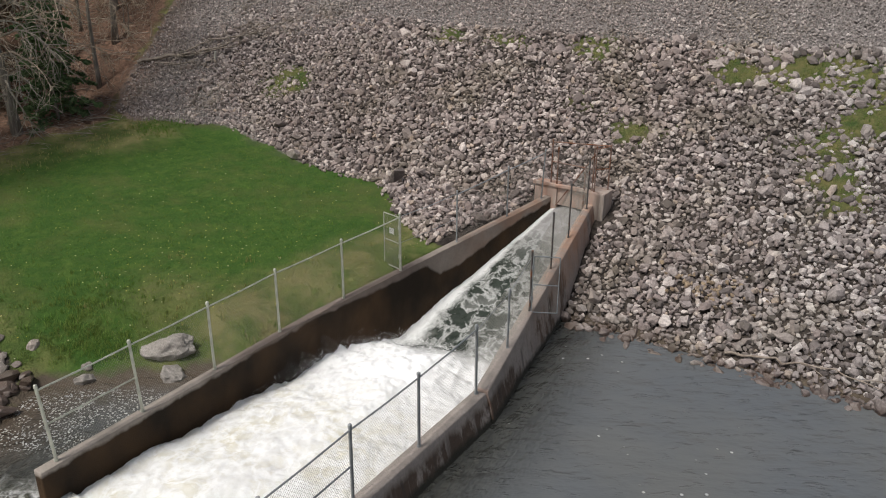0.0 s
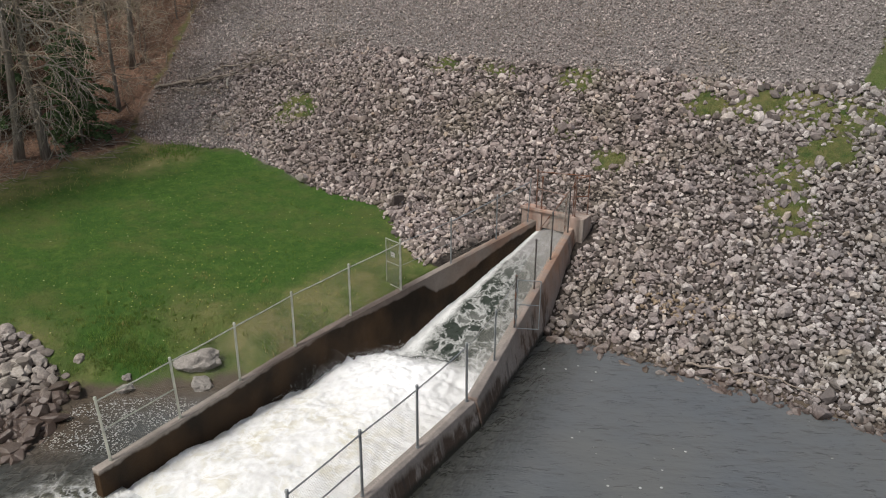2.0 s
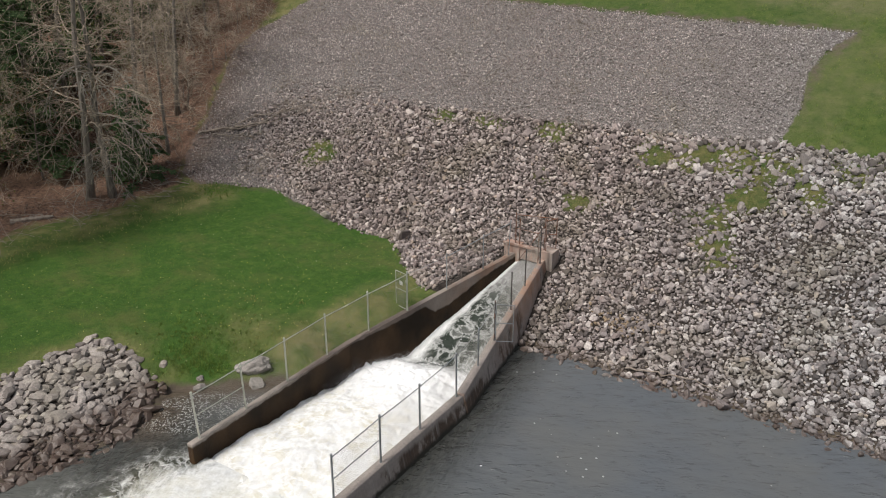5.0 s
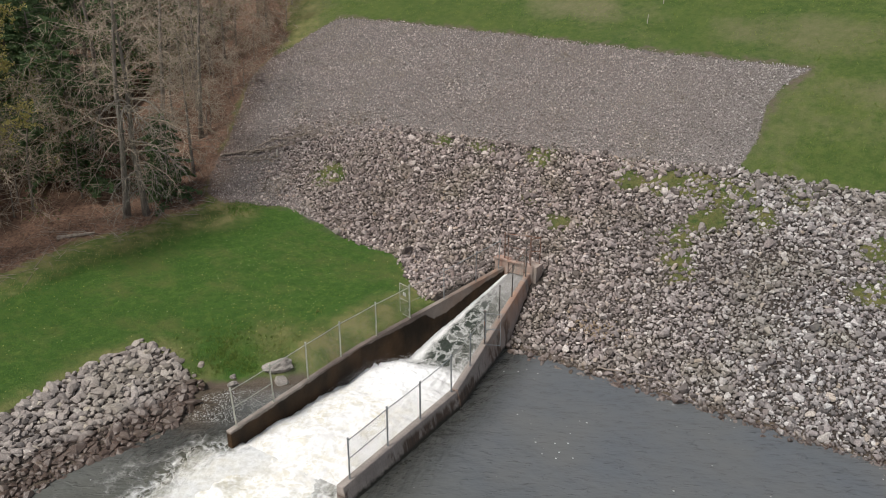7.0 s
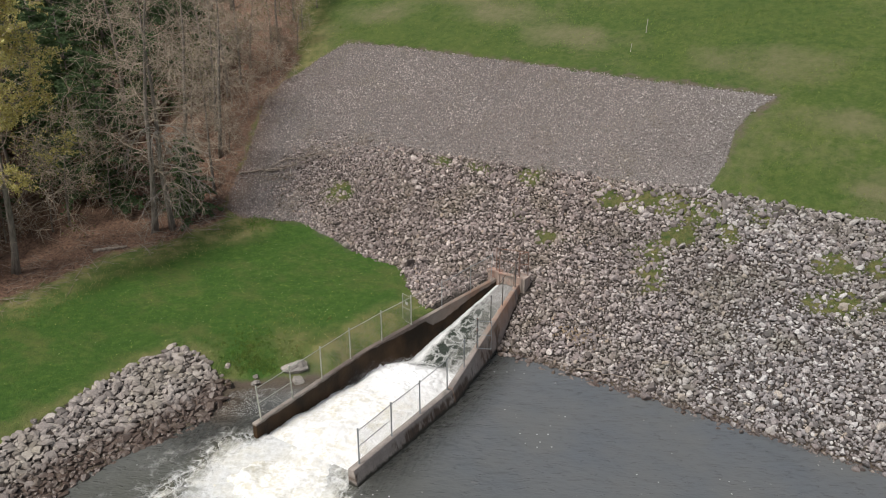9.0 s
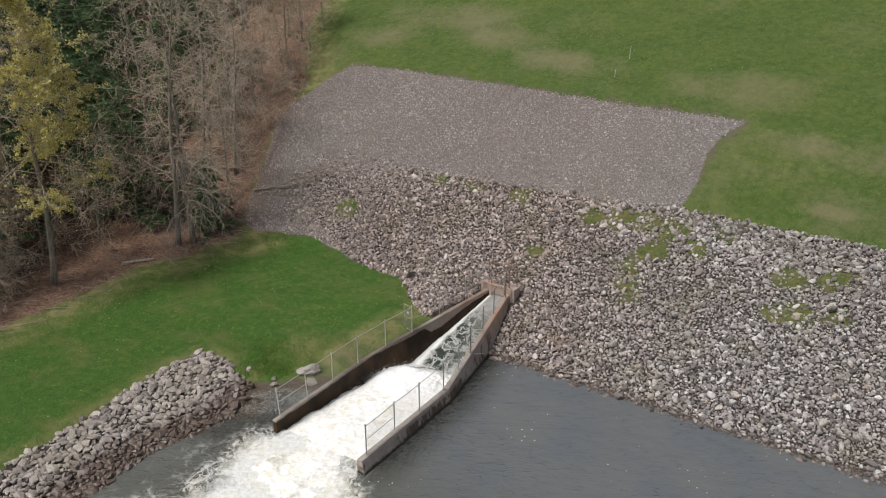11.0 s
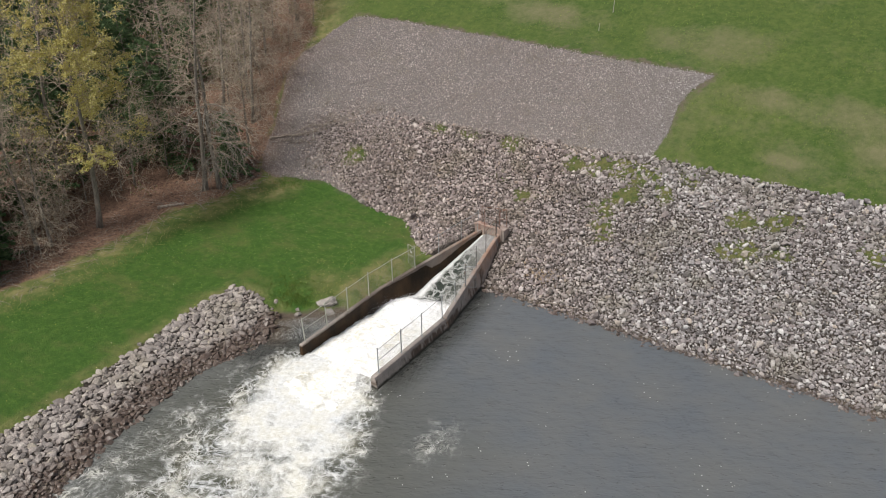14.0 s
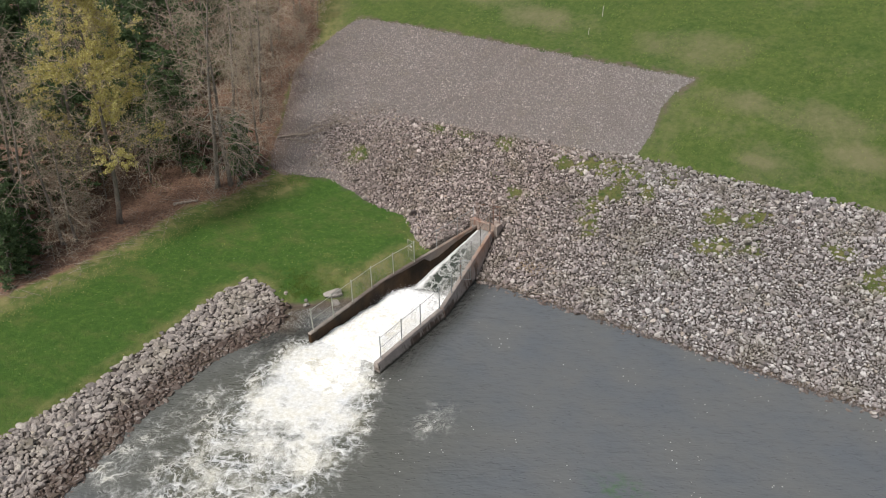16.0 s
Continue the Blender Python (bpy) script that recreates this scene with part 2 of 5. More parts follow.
def ground_material():
    n = Nodes("ground_cover")
    fine, mid, broad = n.noise(26, 5, 0.7), n.noise(1.7, 4, 0.6), n.noise(0.16, 4, 0.55)
    grass = n.mix(n.step(mid, 0.3, 0.7), (0.029, 0.083, 0.012), (0.056, 0.122, 0.019))
    grass = n.mix(n.step(fine, 0.4, 0.75, 0, 0.5), grass, (0.10, 0.145, 0.036))
    grass = n.mix(n.step(n.noise(6.5, 6, 0.78), 0.38, 0.62, 0.55, 0), grass, (0.02, 0.058, 0.009))
    grass = n.mix(n.step(n.noise(1.9, 7, 0.78), 0.5, 0.66, 0, 0.55), grass, (0.11, 0.165, 0.034))
    streaky = n.noise(0.28, 6, 0.68, stretch=(1.0, 1.6, 1))
    grass = n.mix(n.step(streaky, 0.50, 0.68, 0, 0.55), grass, n.mix(fine, (0.085, 0.10, 0.026), (0.155, 0.145, 0.06)))
    lush = n.mix(n.step(n.noise(0.07, 5, 0.6), 0.38, 0.6), n.mix(0.6, grass, (0.042, 0.088, 0.017)), n.mix(0.66, grass, (0.1, 0.132, 0.03)))
    lush = n.mix(n.step(n.noise(3.0, 6, 0.75), 0.42, 0.62, 0, 0.45), lush, n.mix(0.6, lush, (0.12, 0.125, 0.05)))
    lush = n.mix(n.step(n.noise(0.45, 6, 0.7, stretch=(0.6, 1.2, 1)), 0.5, 0.66, 0, 0.7), lush, n.mix(0.6, lush, (0.026, 0.066, 0.013)))
    lush = n.mix(n.step(n.noise(1.6, 9, 0.82), 0.4, 0.62, 0.0, 0.75), n.mix(0.55, lush, (0.03, 0.062, 0.012)), n.mix(0.4, lush, (0.15, 0.165, 0.05)))
    bald = n.math("MULTIPLY_ADD", n.noise(2.2, 6, 0.75), 0.42, n.math("MULTIPLY_ADD", n.noise(0.11, 6, 0.64), 0.95, n.math("MULTIPLY", n.attr("worn"), 0.22)))
    field = n.mix(n.step(bald, 0.70, 0.98, 0, 0.8), lush, n.mix(mid, (0.115, 0.118, 0.054), (0.2, 0.175, 0.105)))
    turf = n.mix(n.step(n.attr("field"), -0.5, 1.5), grass, field)
    rough_turf = n.mix(n.step(n.noise(0.9, 4), 0.42, 0.6, 0.25, 0.9), turf, n.mix(fine, (0.18, 0.17, 0.065), (0.29, 0.24, 0.12)))
    edge = n.math("MULTIPLY_ADD", n.noise(0.8, 5, 0.65), 2.4, -1.2)
    turf = n.mix(n.step(n.math("MULTIPLY_ADD", edge, 0.7, n.attr("by_wall")), 0.0, 1.6, 0, 0.85), turf, rough_turf)
    turf = n.mix(n.step(n.math("MULTIPLY_ADD", edge, 1.3, n.attr("litter")), -3.6, -1.0, 0, 0.92), turf, rough_turf)
    litter = n.mix(n.step(n.noise(5, 7, 0.8), 0.38, 0.62), (0.08, 0.05, 0.038), (0.32, 0.195, 0.135))
    litter = n.mix(n.step(n.noise(0.7, 5, 0.7), 0.42, 0.62, 0, 0.4), litter, n.mix(0.6, litter, (0.09, 0.066, 0.045)))
    colour = n.mix(n.step(n.math("ADD", n.attr("litter"), edge), -0.25, 0.35), turf, litter)
    grit = n.mix(n.step(n.noise(15, 5, 0.75), 0.38, 0.62), (0.07, 0.063, 0.06), (0.31, 0.283, 0.268))
    grit = n.mix(n.step(n.noise(0.25, 4), 0.4, 0.65, 0, 0.5), grit, n.mix(0.55, grit, (0.2, 0.17, 0.16)))
    sharp = n.math("MULTIPLY", edge, 0.38)
    colour = n.mix(n.step(n.math("ADD", n.attr("gravel"), sharp), -0.06, 0.06), colour, grit)
    soil = n.mix(n.noise(6, 5, 0.7), (0.06, 0.045, 0.035), (0.17, 0.135, 0.115))
    rim = n.math("MULTIPLY", n.step(n.math("ADD", n.attr("gravel"), edge), -0.6, -0.2), n.step(n.attr("gravel"), 0.02, 0.0))
    rim = n.math("MULTIPLY", rim, n.step(n.noise(0.6, 5, 0.7), 0.4, 0.55, 0.15, 1.0))
    colour = n.mix(n.math("MULTIPLY", rim, n.step(n.attr("field"), 3.5, 5.0, 0.25, 0.85)), colour, soil)
    dusting = n.math("MULTIPLY", n.step(n.math("ADD", n.attr("litter"), edge), -2.6, -0.2, 0, 0.8), n.step(n.attr("gravel"), -0.05, 0.0))
    colour = n.mix(dusting, colour, n.mix(0.7, colour, litter))
    # soil under the stones, coloured near black to deepen the shade in their gaps
    shaded_dirt = n.mix(n.step(n.noise(5, 5, 0.7), 0.35, 0.65), (0.02, 0.017, 0.015), (0.085, 0.07, 0.06))
    shaded_dirt = n.mix(n.step(n.math("MULTIPLY_ADD", edge, 0.3, n.attr("mossy")), -0.35, 0.35, 0, 0.97), shaded_dirt, n.mix(n.step(n.noise(1.4, 6, 0.75), 0.35, 0.65), (0.045, 0.075, 0.02), n.mix(fine, (0.1, 0.1, 0.034), (0.2, 0.17, 0.075))))
    colour = n.mix(n.step(n.math("ADD", n.attr("rock"), sharp), -0.06, 0.06), colour, shaded_dirt)
    mud = n.mix(n.noise(4, 5, 0.7), (0.06, 0.048, 0.036), (0.15, 0.12, 0.09))
    z = n.put("SeparateXYZ", {0: n.place}).outputs["Z"]
    colour = n.mix(n.step(n.math("MULTIPLY_ADD", n.noise(1.4, 4), 0.5, z), 0.42, 0.3), colour, mud)
    relief = n.math("MULTIPLY_ADD", n.noise(7, 4, 0.7), 1.0, n.math("MULTIPLY", fine, 0.6))
    tussock = n.math("MULTIPLY", n.noise(2.4, 6, 0.72), n.step(n.attr("by_wall"), -1.0, 0.8, 0.25, 1.6))
    return n.done(colour, 0.95, n.bump(n.math("ADD", relief, tussock), 0.8, 0.09), spec=0.2)


# ---- the lie of the land ----
WATERLINE = [(12, -400), (12, -60), (2, -30), (-2, -19.1), (-2.94, -15.5), (-3.73, -12.4), (-4.37, -7.7), (-4.2, -4.3),
             (-3.6, -2.7), (-3.2, -.5), (-3.6, .8), (-4.3, 2.3), (-3.3, 3.2), (-2.0, 4.4), (-1.2, 5.3), (-.1, 6.2), (-.1, 9)]


def smooth(a, b, v):
    s = np.clip((v - a) / (b - a), 0, 1)
    return s * s * (3 - 2 * s)


def to_line(x, y, line):
    """Distance to a polyline, positive on its left."""
    best, side = np.full(np.shape(x), 1e9), np.ones(np.shape(x))
    for (ax, ay), (bx, by) in zip(line[:-1], line[1:]):
        ux, uy = bx - ax, by - ay
        s = np.clip(((x - ax) * ux + (y - ay) * uy) / (ux * ux + uy * uy), 0, 1)
        dx, dy = x - ax - s * ux, y - ay - s * uy
        d = np.hypot(dx, dy)
        near = d < best - 1e-9
        best = np.where(near, d, best)
        side = np.where(near, np.sign(ux * (y - ay) - uy * (x - ax)), side)
    return best * side


def wall_top(y):
    return 0.82 + 1.4 * np.clip((y - 8.4) / 9.4, 0, 1)


def chute_left(y):
    return 0.17 + 2.70 * np.clip((y - 8.2) / 9.6, 0, 1)


def chute_right(y):
    return 6.02 - 1.84 * np.clip((y - 7.6) / 10.2, 0, 1)


def dam(x, y):
    z = np.interp(y, [-400, 8, 11, 13.5, 19.5, 28.3, 38.3, 44.5, 76, 80, 400], [-1.8, -1.8, -1.0, 0, 2.35, 6.65, 11.45, 13.9, 26, 26.3, 26])
    return z + 0.09 * np.clip(-x - 8, 0, 14) * smooth(15, 21, y) * (1 - smooth(26, 36, y))


def ground(x, y):
    """Height of the land and of the river's bed."""
    x, y = np.asarray(x, float), np.asarray(y, float)
    d = to_line(x, y, WATERLINE)
    d = np.where((y >= 6.2) & (x < -.1), np.maximum(d, -.1 - x + 1.5), d)
    d = np.where((y >= 9), np.where(x < 2, 5.0, -5.0), d)
    lawn = 1.05 + 0.65 * smooth(3, 18, y) + 0.02 * np.clip(-x - 8, 0, 14) + 0.16 * np.clip(-x - 27, 0, 90) + 0.3 * smooth(-12, -18, x) * smooth(6, 16, y)
    out = np.clip(chute_left(y) - 0.27 - x, 0, 50)
    lawn = np.minimum(lawn, wall_top(y) - 0.12 + 0.22 * out)
    wide = 2.4 + 2.6 * smooth(3, 0, y)
    land = np.where(d > 0, lawn * np.clip(d / wide, 0, 1), np.maximum(-1.8, 0.45 * d))
    slope = dam(x, y)
    z = np.where(x < 3, np.maximum(land, slope) + 0.12 * np.exp(-np.abs(land - slope) * 3) * (np.maximum(land, slope) > 0.2), slope)
    inside = (x > chute_left(y) - 0.2) & (x < chute_right(y) + 0.25) & (y > -1) & (y < 18.0)
    floor = np.interp(y, [-1, 8, 10.8, 18], [-1.8, -1.8, -1.6, 0.9])
    return np.where(inside, np.minimum(z, floor), z)


RIPRAP_TOP = [(-18.1, 25.1), (-13.8, 26.2), (-9.7, 27.1), (-5.4, 27.5), (-2, 27.4), (2.3, 27.7), (6.3, 27.9), (12.2, 28.4), (20, 28.3), (29, 28.4), (60, 28.2)]
RIPRAP_AREA = RIPRAP_TOP + [(60, 12.4), (4.6, 12.4), (4.6, 14), (0.8, 13.1), (-0.7, 13.95), (-2.4, 15.4), (-4.2, 16.8), (-6.9, 16.8), (-10.5, 17.9), (-14, 18.4), (-17, 19.6), (-19, 22)]
GRAVEL_AREA = [(-14, 18.4), (-17.1, 17.4), (-18.8, 16.6), (-20.6, 17.2), (-22.0, 18.6), (-22.9, 21.3), (-25.0, 25.0), (-26.9, 27.8), (-28.0, 31.6), (-27.2, 35.8),
               (-25.9, 38.5), (-20, 38.7), (-8, 38.4), (1.7, 38.1), (13.7, 37.9), (12.8, 36.6), (12.25, 35), (12.1, 33.4), (12.5, 31), (12.2, 28.3), (6.3, 27.8), (-2, 27.3), (-9.7, 27.0), (-13.8, 26.1), (-18.1, 25.0), (-19, 22), (-17, 19.6)]
WOOD_EDGE = [(-21.3, -300), (-21.3, -11), (-20.5, -5), (-20.5, 1.9), (-20.9, 7.2), (-18.9, 10.9), (-18.4, 14.2), (-19.2, 16.2), (-21.3, 17.6), (-22.3, 20.5), (-24.8, 24.2), (-26.9, 28.2), (-28.4, 32.3), (-29.5, 35.5), (-37, 44), (-43, 60), (-60, 300)]
BANK_TOP = [(-4.3, -30), (-8.0, -19), (-7.9, -13.7), (-8.3, -10.5), (-8.7, -5.8), (-8.95, -1.9), (-8.8, 2.1), (-6.4, 2.3), (-4.6, 2.0)]
BANK_AREA = BANK_TOP + [(-4.2, 1.2), (-3.4, 0.2), (-3.0, -0.8), (-3.3, -2.7), (-3.9, -4.3), (-4.1, -7.7), (-3.4, -12.4), (-2.6, -15.5), (-1.6, -19.1), (1.5, -28)]
MOSSY = [(6.6, 26.2, 1.0), (8.3, 26.6, 1.6), (10.3, 26.8, 1.6), (12.5, 26.6, 1.6), (11.9, 24.4, 1.3), (10.6, 23, 1.0), (11.3, 21.3, 0.95), (11.9, 20.8, 0.6), (4.2, 22.4, 0.75), (1.5, 23.3, 0.5), (0.2, 26.9, 1.0),
         (-3.9, 26.7, 0.7), (-7, 26.7, 0.7), (-13.2, 21.5, 1.2), (14.6, 25.4, 0.9), (16, 27.4, 1.0), (21, 24.8, 1.2), (23.7, 25.4, 1.1), (21.5, 22.2, 1.3), (24, 22.8, 0.8), (33.2, 22.9, 1.5), (30, 24.5, 0.9)]
BARE = [(12.0, 24.4, 0.85), (6.7, 26.1, 0.6), (9.3, 26.7, 0.5), (21.2, 24.6, 0.55), (23.6, 25.3, 0.6), (4.2, 22.4, 0.45), (11.3, 21.2, 0.45)]
WORN = [(-25.5, 44, 4, 1.8), (-20.5, 49, 6, 2.5), (-13.4, 45.5, 4, 2), (-4, 43, 5, 1.5), (11.8, 42.3, 5, 2.2), (18.5, 36.4, 3, 1.2), (24.5, 36.2, 5, 1.5), (21.4, 30.5, 1.6, 0.35), (31, 33, 4, 1)]


def in_spots(x, y, spots):
    """How deep a place lies in the nearest of some uneven round spots; negative outside them."""
    wave = 0.22 * np.sin(2.3 * x + 1.1 * np.sin(1.7 * y)) + 0.2 * np.sin(2.9 * y + 1.3 * np.sin(1.9 * x)) + 0.12 * np.sin(6.1 * x - 4.7 * y)
    return np.max([r - np.hypot(x - a, (y - b) * 1.3) for a, b, r in spots], 0) + wave


def area_distance(x, y, corners):
    """Distance to a closed outline, positive inside it."""
    d = np.abs(to_line(x, y, corners + corners[:1]))
    inside = np.zeros(np.shape(x), bool)
    for (ax, ay), (bx, by) in zip(corners, corners[1:] + corners[:1]):
        if ay != by:
            inside ^= ((ay > y) != (by > y)) & (x < (bx - ax) * (y - ay) / (by - ay) + ax)
    return np.where(inside, d, -d)


# ---- building helpers ----
def mesh_of(name, verts, faces, material=None, soft=False):
    me = bpy.data.meshes.new(name)
    me.from_pydata(verts, [], faces)
    if material:
        me.materials.append(material)
    if soft:
        me.shade_smooth()
    me.update()
    return me


def empty(name, x=0, y=0, z=0):
    ob = new(name)
    ob.location = (x, y, z)
    ob.empty_display_size = 0.2
    return ob


def part(name, data, material, parent, label="", soft=False):
    """One mesh object under a thing or a part; data is a bmesh or (verts, faces) in the place's own metres."""
    if isinstance(data, bmesh.types.BMesh):
        me = bpy.data.meshes.new(name)
        data.to_mesh(me)
        data.free()
        me.materials.append(material)
        if soft:
            me.shade_smooth()
    else:
        me = mesh_of(name, data[0], data[1], material, soft)
    ob = new(name, me)
    if parent:
        bpy.context.view_layer.update()
        ob.parent = parent
        ob.matrix_parent_inverse = parent.matrix_world.inverted()
    return tagged(ob, label)


def tube(points, radii, sides=6):
    """Verts and faces of a tapered tube along points, with closed ends."""
    pts = [Vector(p) for p in points]
    radii = radii if hasattr(radii, "__len__") else [radii] * len(pts)
    verts, faces = [], []
    for n, (p, r) in enumerate(zip(pts, radii)):
        way = (pts[min(n + 1, len(pts) - 1)] - pts[max(n - 1, 0)]).normalized()
        side = way.cross(Vector((0.31, 0.17, 0.93)) if abs(way.z) < 0.9 else Vector((1, 0.2, 0))).normalized()
        up = way.cross(side)
        for k in range(sides):
            a = 2 * math.pi * k / sides
            verts.append(tuple(p + r * (math.cos(a) * side + math.sin(a) * up)))
    for n in range(len(pts) - 1):
        for k in range(sides):
            a, b = n * sides + k, n * sides + (k + 1) % sides
            faces.append((a, b, b + sides, a + sides))
    faces += [tuple(reversed(range(sides))), tuple(range(len(verts) - sides, len(verts)))]
    return verts, faces


def slab(outline, low, high, bevel=0.0):
    """A bmesh prism over an outline; low and high are heights, or heights corner by corner."""
    bm = bmesh.new()
    count = len(outline)
    lows = low if hasattr(low, "__len__") else [low] * count
    highs = high if hasattr(high, "__len__") else [high] * count
    a = [bm.verts.new((x, y, z)) for (x, y), z in zip(outline, lows)]
    b = [bm.verts.new((x, y, z)) for (x, y), z in zip(outline, highs)]
    bm.faces.new(list(reversed(a)))
    bm.faces.new(b)
    for n in range(count):
        m = (n + 1) % count
        bm.faces.new((a[n], a[m], b[m], b[n]))
    if bevel:
        bmesh.ops.bevel(bm, geom=bm.edges[:], offset=bevel, segments=2, affect="EDGES", profile=0.6)
    bmesh.ops.recalc_face_normals(bm, faces=bm.faces[:])
    return bm


# ---- ground: one sheet from the river bed to the horizon ----
def axis(fine_from, fine_to, fine, mid_from, mid_to, mid):
    far = [v for v in (12, 30, 60, 120, 250, 500, 1000)]
    line = [mid_from - v for v in reversed(far)] + list(np.arange(mid_from, fine_from, mid)) + list(np.arange(fine_from, fine_to, fine))
    return np.array(line + list(np.arange(fine_to, mid_to + mid, mid)) + [mid_to + mid + v for v in far])


def build_ground():
    xs, ys = axis(-29, 26, 0.28, -70, 60, 0.8), axis(-2, 29, 0.28, -60, 90, 0.8)
    gx, gy = np.meshgrid(xs, ys)
    gz = ground(gx, gy)
    rng = np.random.default_rng(3)
    rough = smooth(-0.5, 2, to_line(gx, gy, WOOD_EDGE)) * 0.1 + 0.03
    gz = gz + rng.normal(0, 1, gz.shape) * rough * 0.5 * (np.abs(gx) < 80)
    gz = gz + 0.1 * smooth(-0.3, 0.4, in_spots(gx, gy, MOSSY))
    verts = np.stack([gx, gy, gz], -1).reshape(-1, 3)
    w, h = len(xs), len(ys)
    i = (np.arange(h - 1)[:, None] * w + np.arange(w - 1)).ravel()
    faces = np.stack([i, i + 1, i + 1 + w, i + w], 1)
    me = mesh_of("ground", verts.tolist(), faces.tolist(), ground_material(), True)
    x, y = gx.ravel(), gy.ravel()
    mossy = in_spots(x, y, MOSSY)
    worn = np.max([1.5 - np.hypot((x - a) / p, (y - b) / q) for a, b, p, q in WORN], 0).clip(0, 1)
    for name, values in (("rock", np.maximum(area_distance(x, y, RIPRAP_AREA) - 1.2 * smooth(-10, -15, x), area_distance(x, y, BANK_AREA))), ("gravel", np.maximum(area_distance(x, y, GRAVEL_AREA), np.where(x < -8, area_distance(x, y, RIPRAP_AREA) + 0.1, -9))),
                         ("litter", to_line(x, y, WOOD_EDGE) - 1.3 * smooth(17, 13, y)), ("field", y - 33.0 + 6 * smooth(5, 14, x)), ("mossy", mossy), ("worn", worn), ("by_wall", np.maximum(3.3 - np.abs(chute_left(y) - 0.3 - x) - 3 * smooth(4, 2, y) - 9 * smooth(14, 19, y), np.maximum(1.4 + area_distance(x, y, BANK_AREA), np.maximum(2.6 - np.hypot(x + 17.0, (y - 15.2) * 0.8), 1.6 - np.hypot((x + 3.6) * 0.8, y - 6.6)))))):
        me.attributes.new(name, "FLOAT", "POINT").data.foreach_set("value", values.astype(np.float32))
    return tagged(new("ground", me), "mown green lawn, brown leaf litter and earth dam slope", "ground", kind="structure")


build_ground()


# ---- water ----
def foam_amount(x, y):
    """How much froth the outflow leaves on the pool."""
    left = np.interp(y, [-34, -24, -16.7, -10, -4.3, -0.8, 12], [5, 2, 0.6, 0.2, -1.2, -1.2, 0.4])
    right = np.interp(y, [-34, -16, -11.4, -6.2, -2, -0.5, 12], [16, 12.5, 10.8, 9.6, 7.3, 6.1, 6])
    edge = np.minimum(x - left, right - x)
    main = smooth(-1.6, 2.6, edge) * np.interp(y, [-44, -30, -18, -10, -5, 0], [0, 0.22, 0.42, 0.66, 0.9, 1])
    eddy = 0.2 * np.exp(-((x - 12.2) / 1.6) ** 2 - ((y + 2.6) / 2.2) ** 2)
    drift = 0.2 * smooth(-4.6, -1.6, x) * smooth(7, 2, x) * smooth(-1.5, -4, y) * smooth(-34, -22, y)
    main = main * np.where(x < 0.1, smooth(0.6, -0.8, y), 1.0)
    main = main * np.where(x > chute_right(y) + 0.15, smooth(0.4, -0.8, y), 1.0)
    return np.maximum(np.maximum(main, eddy), drift)


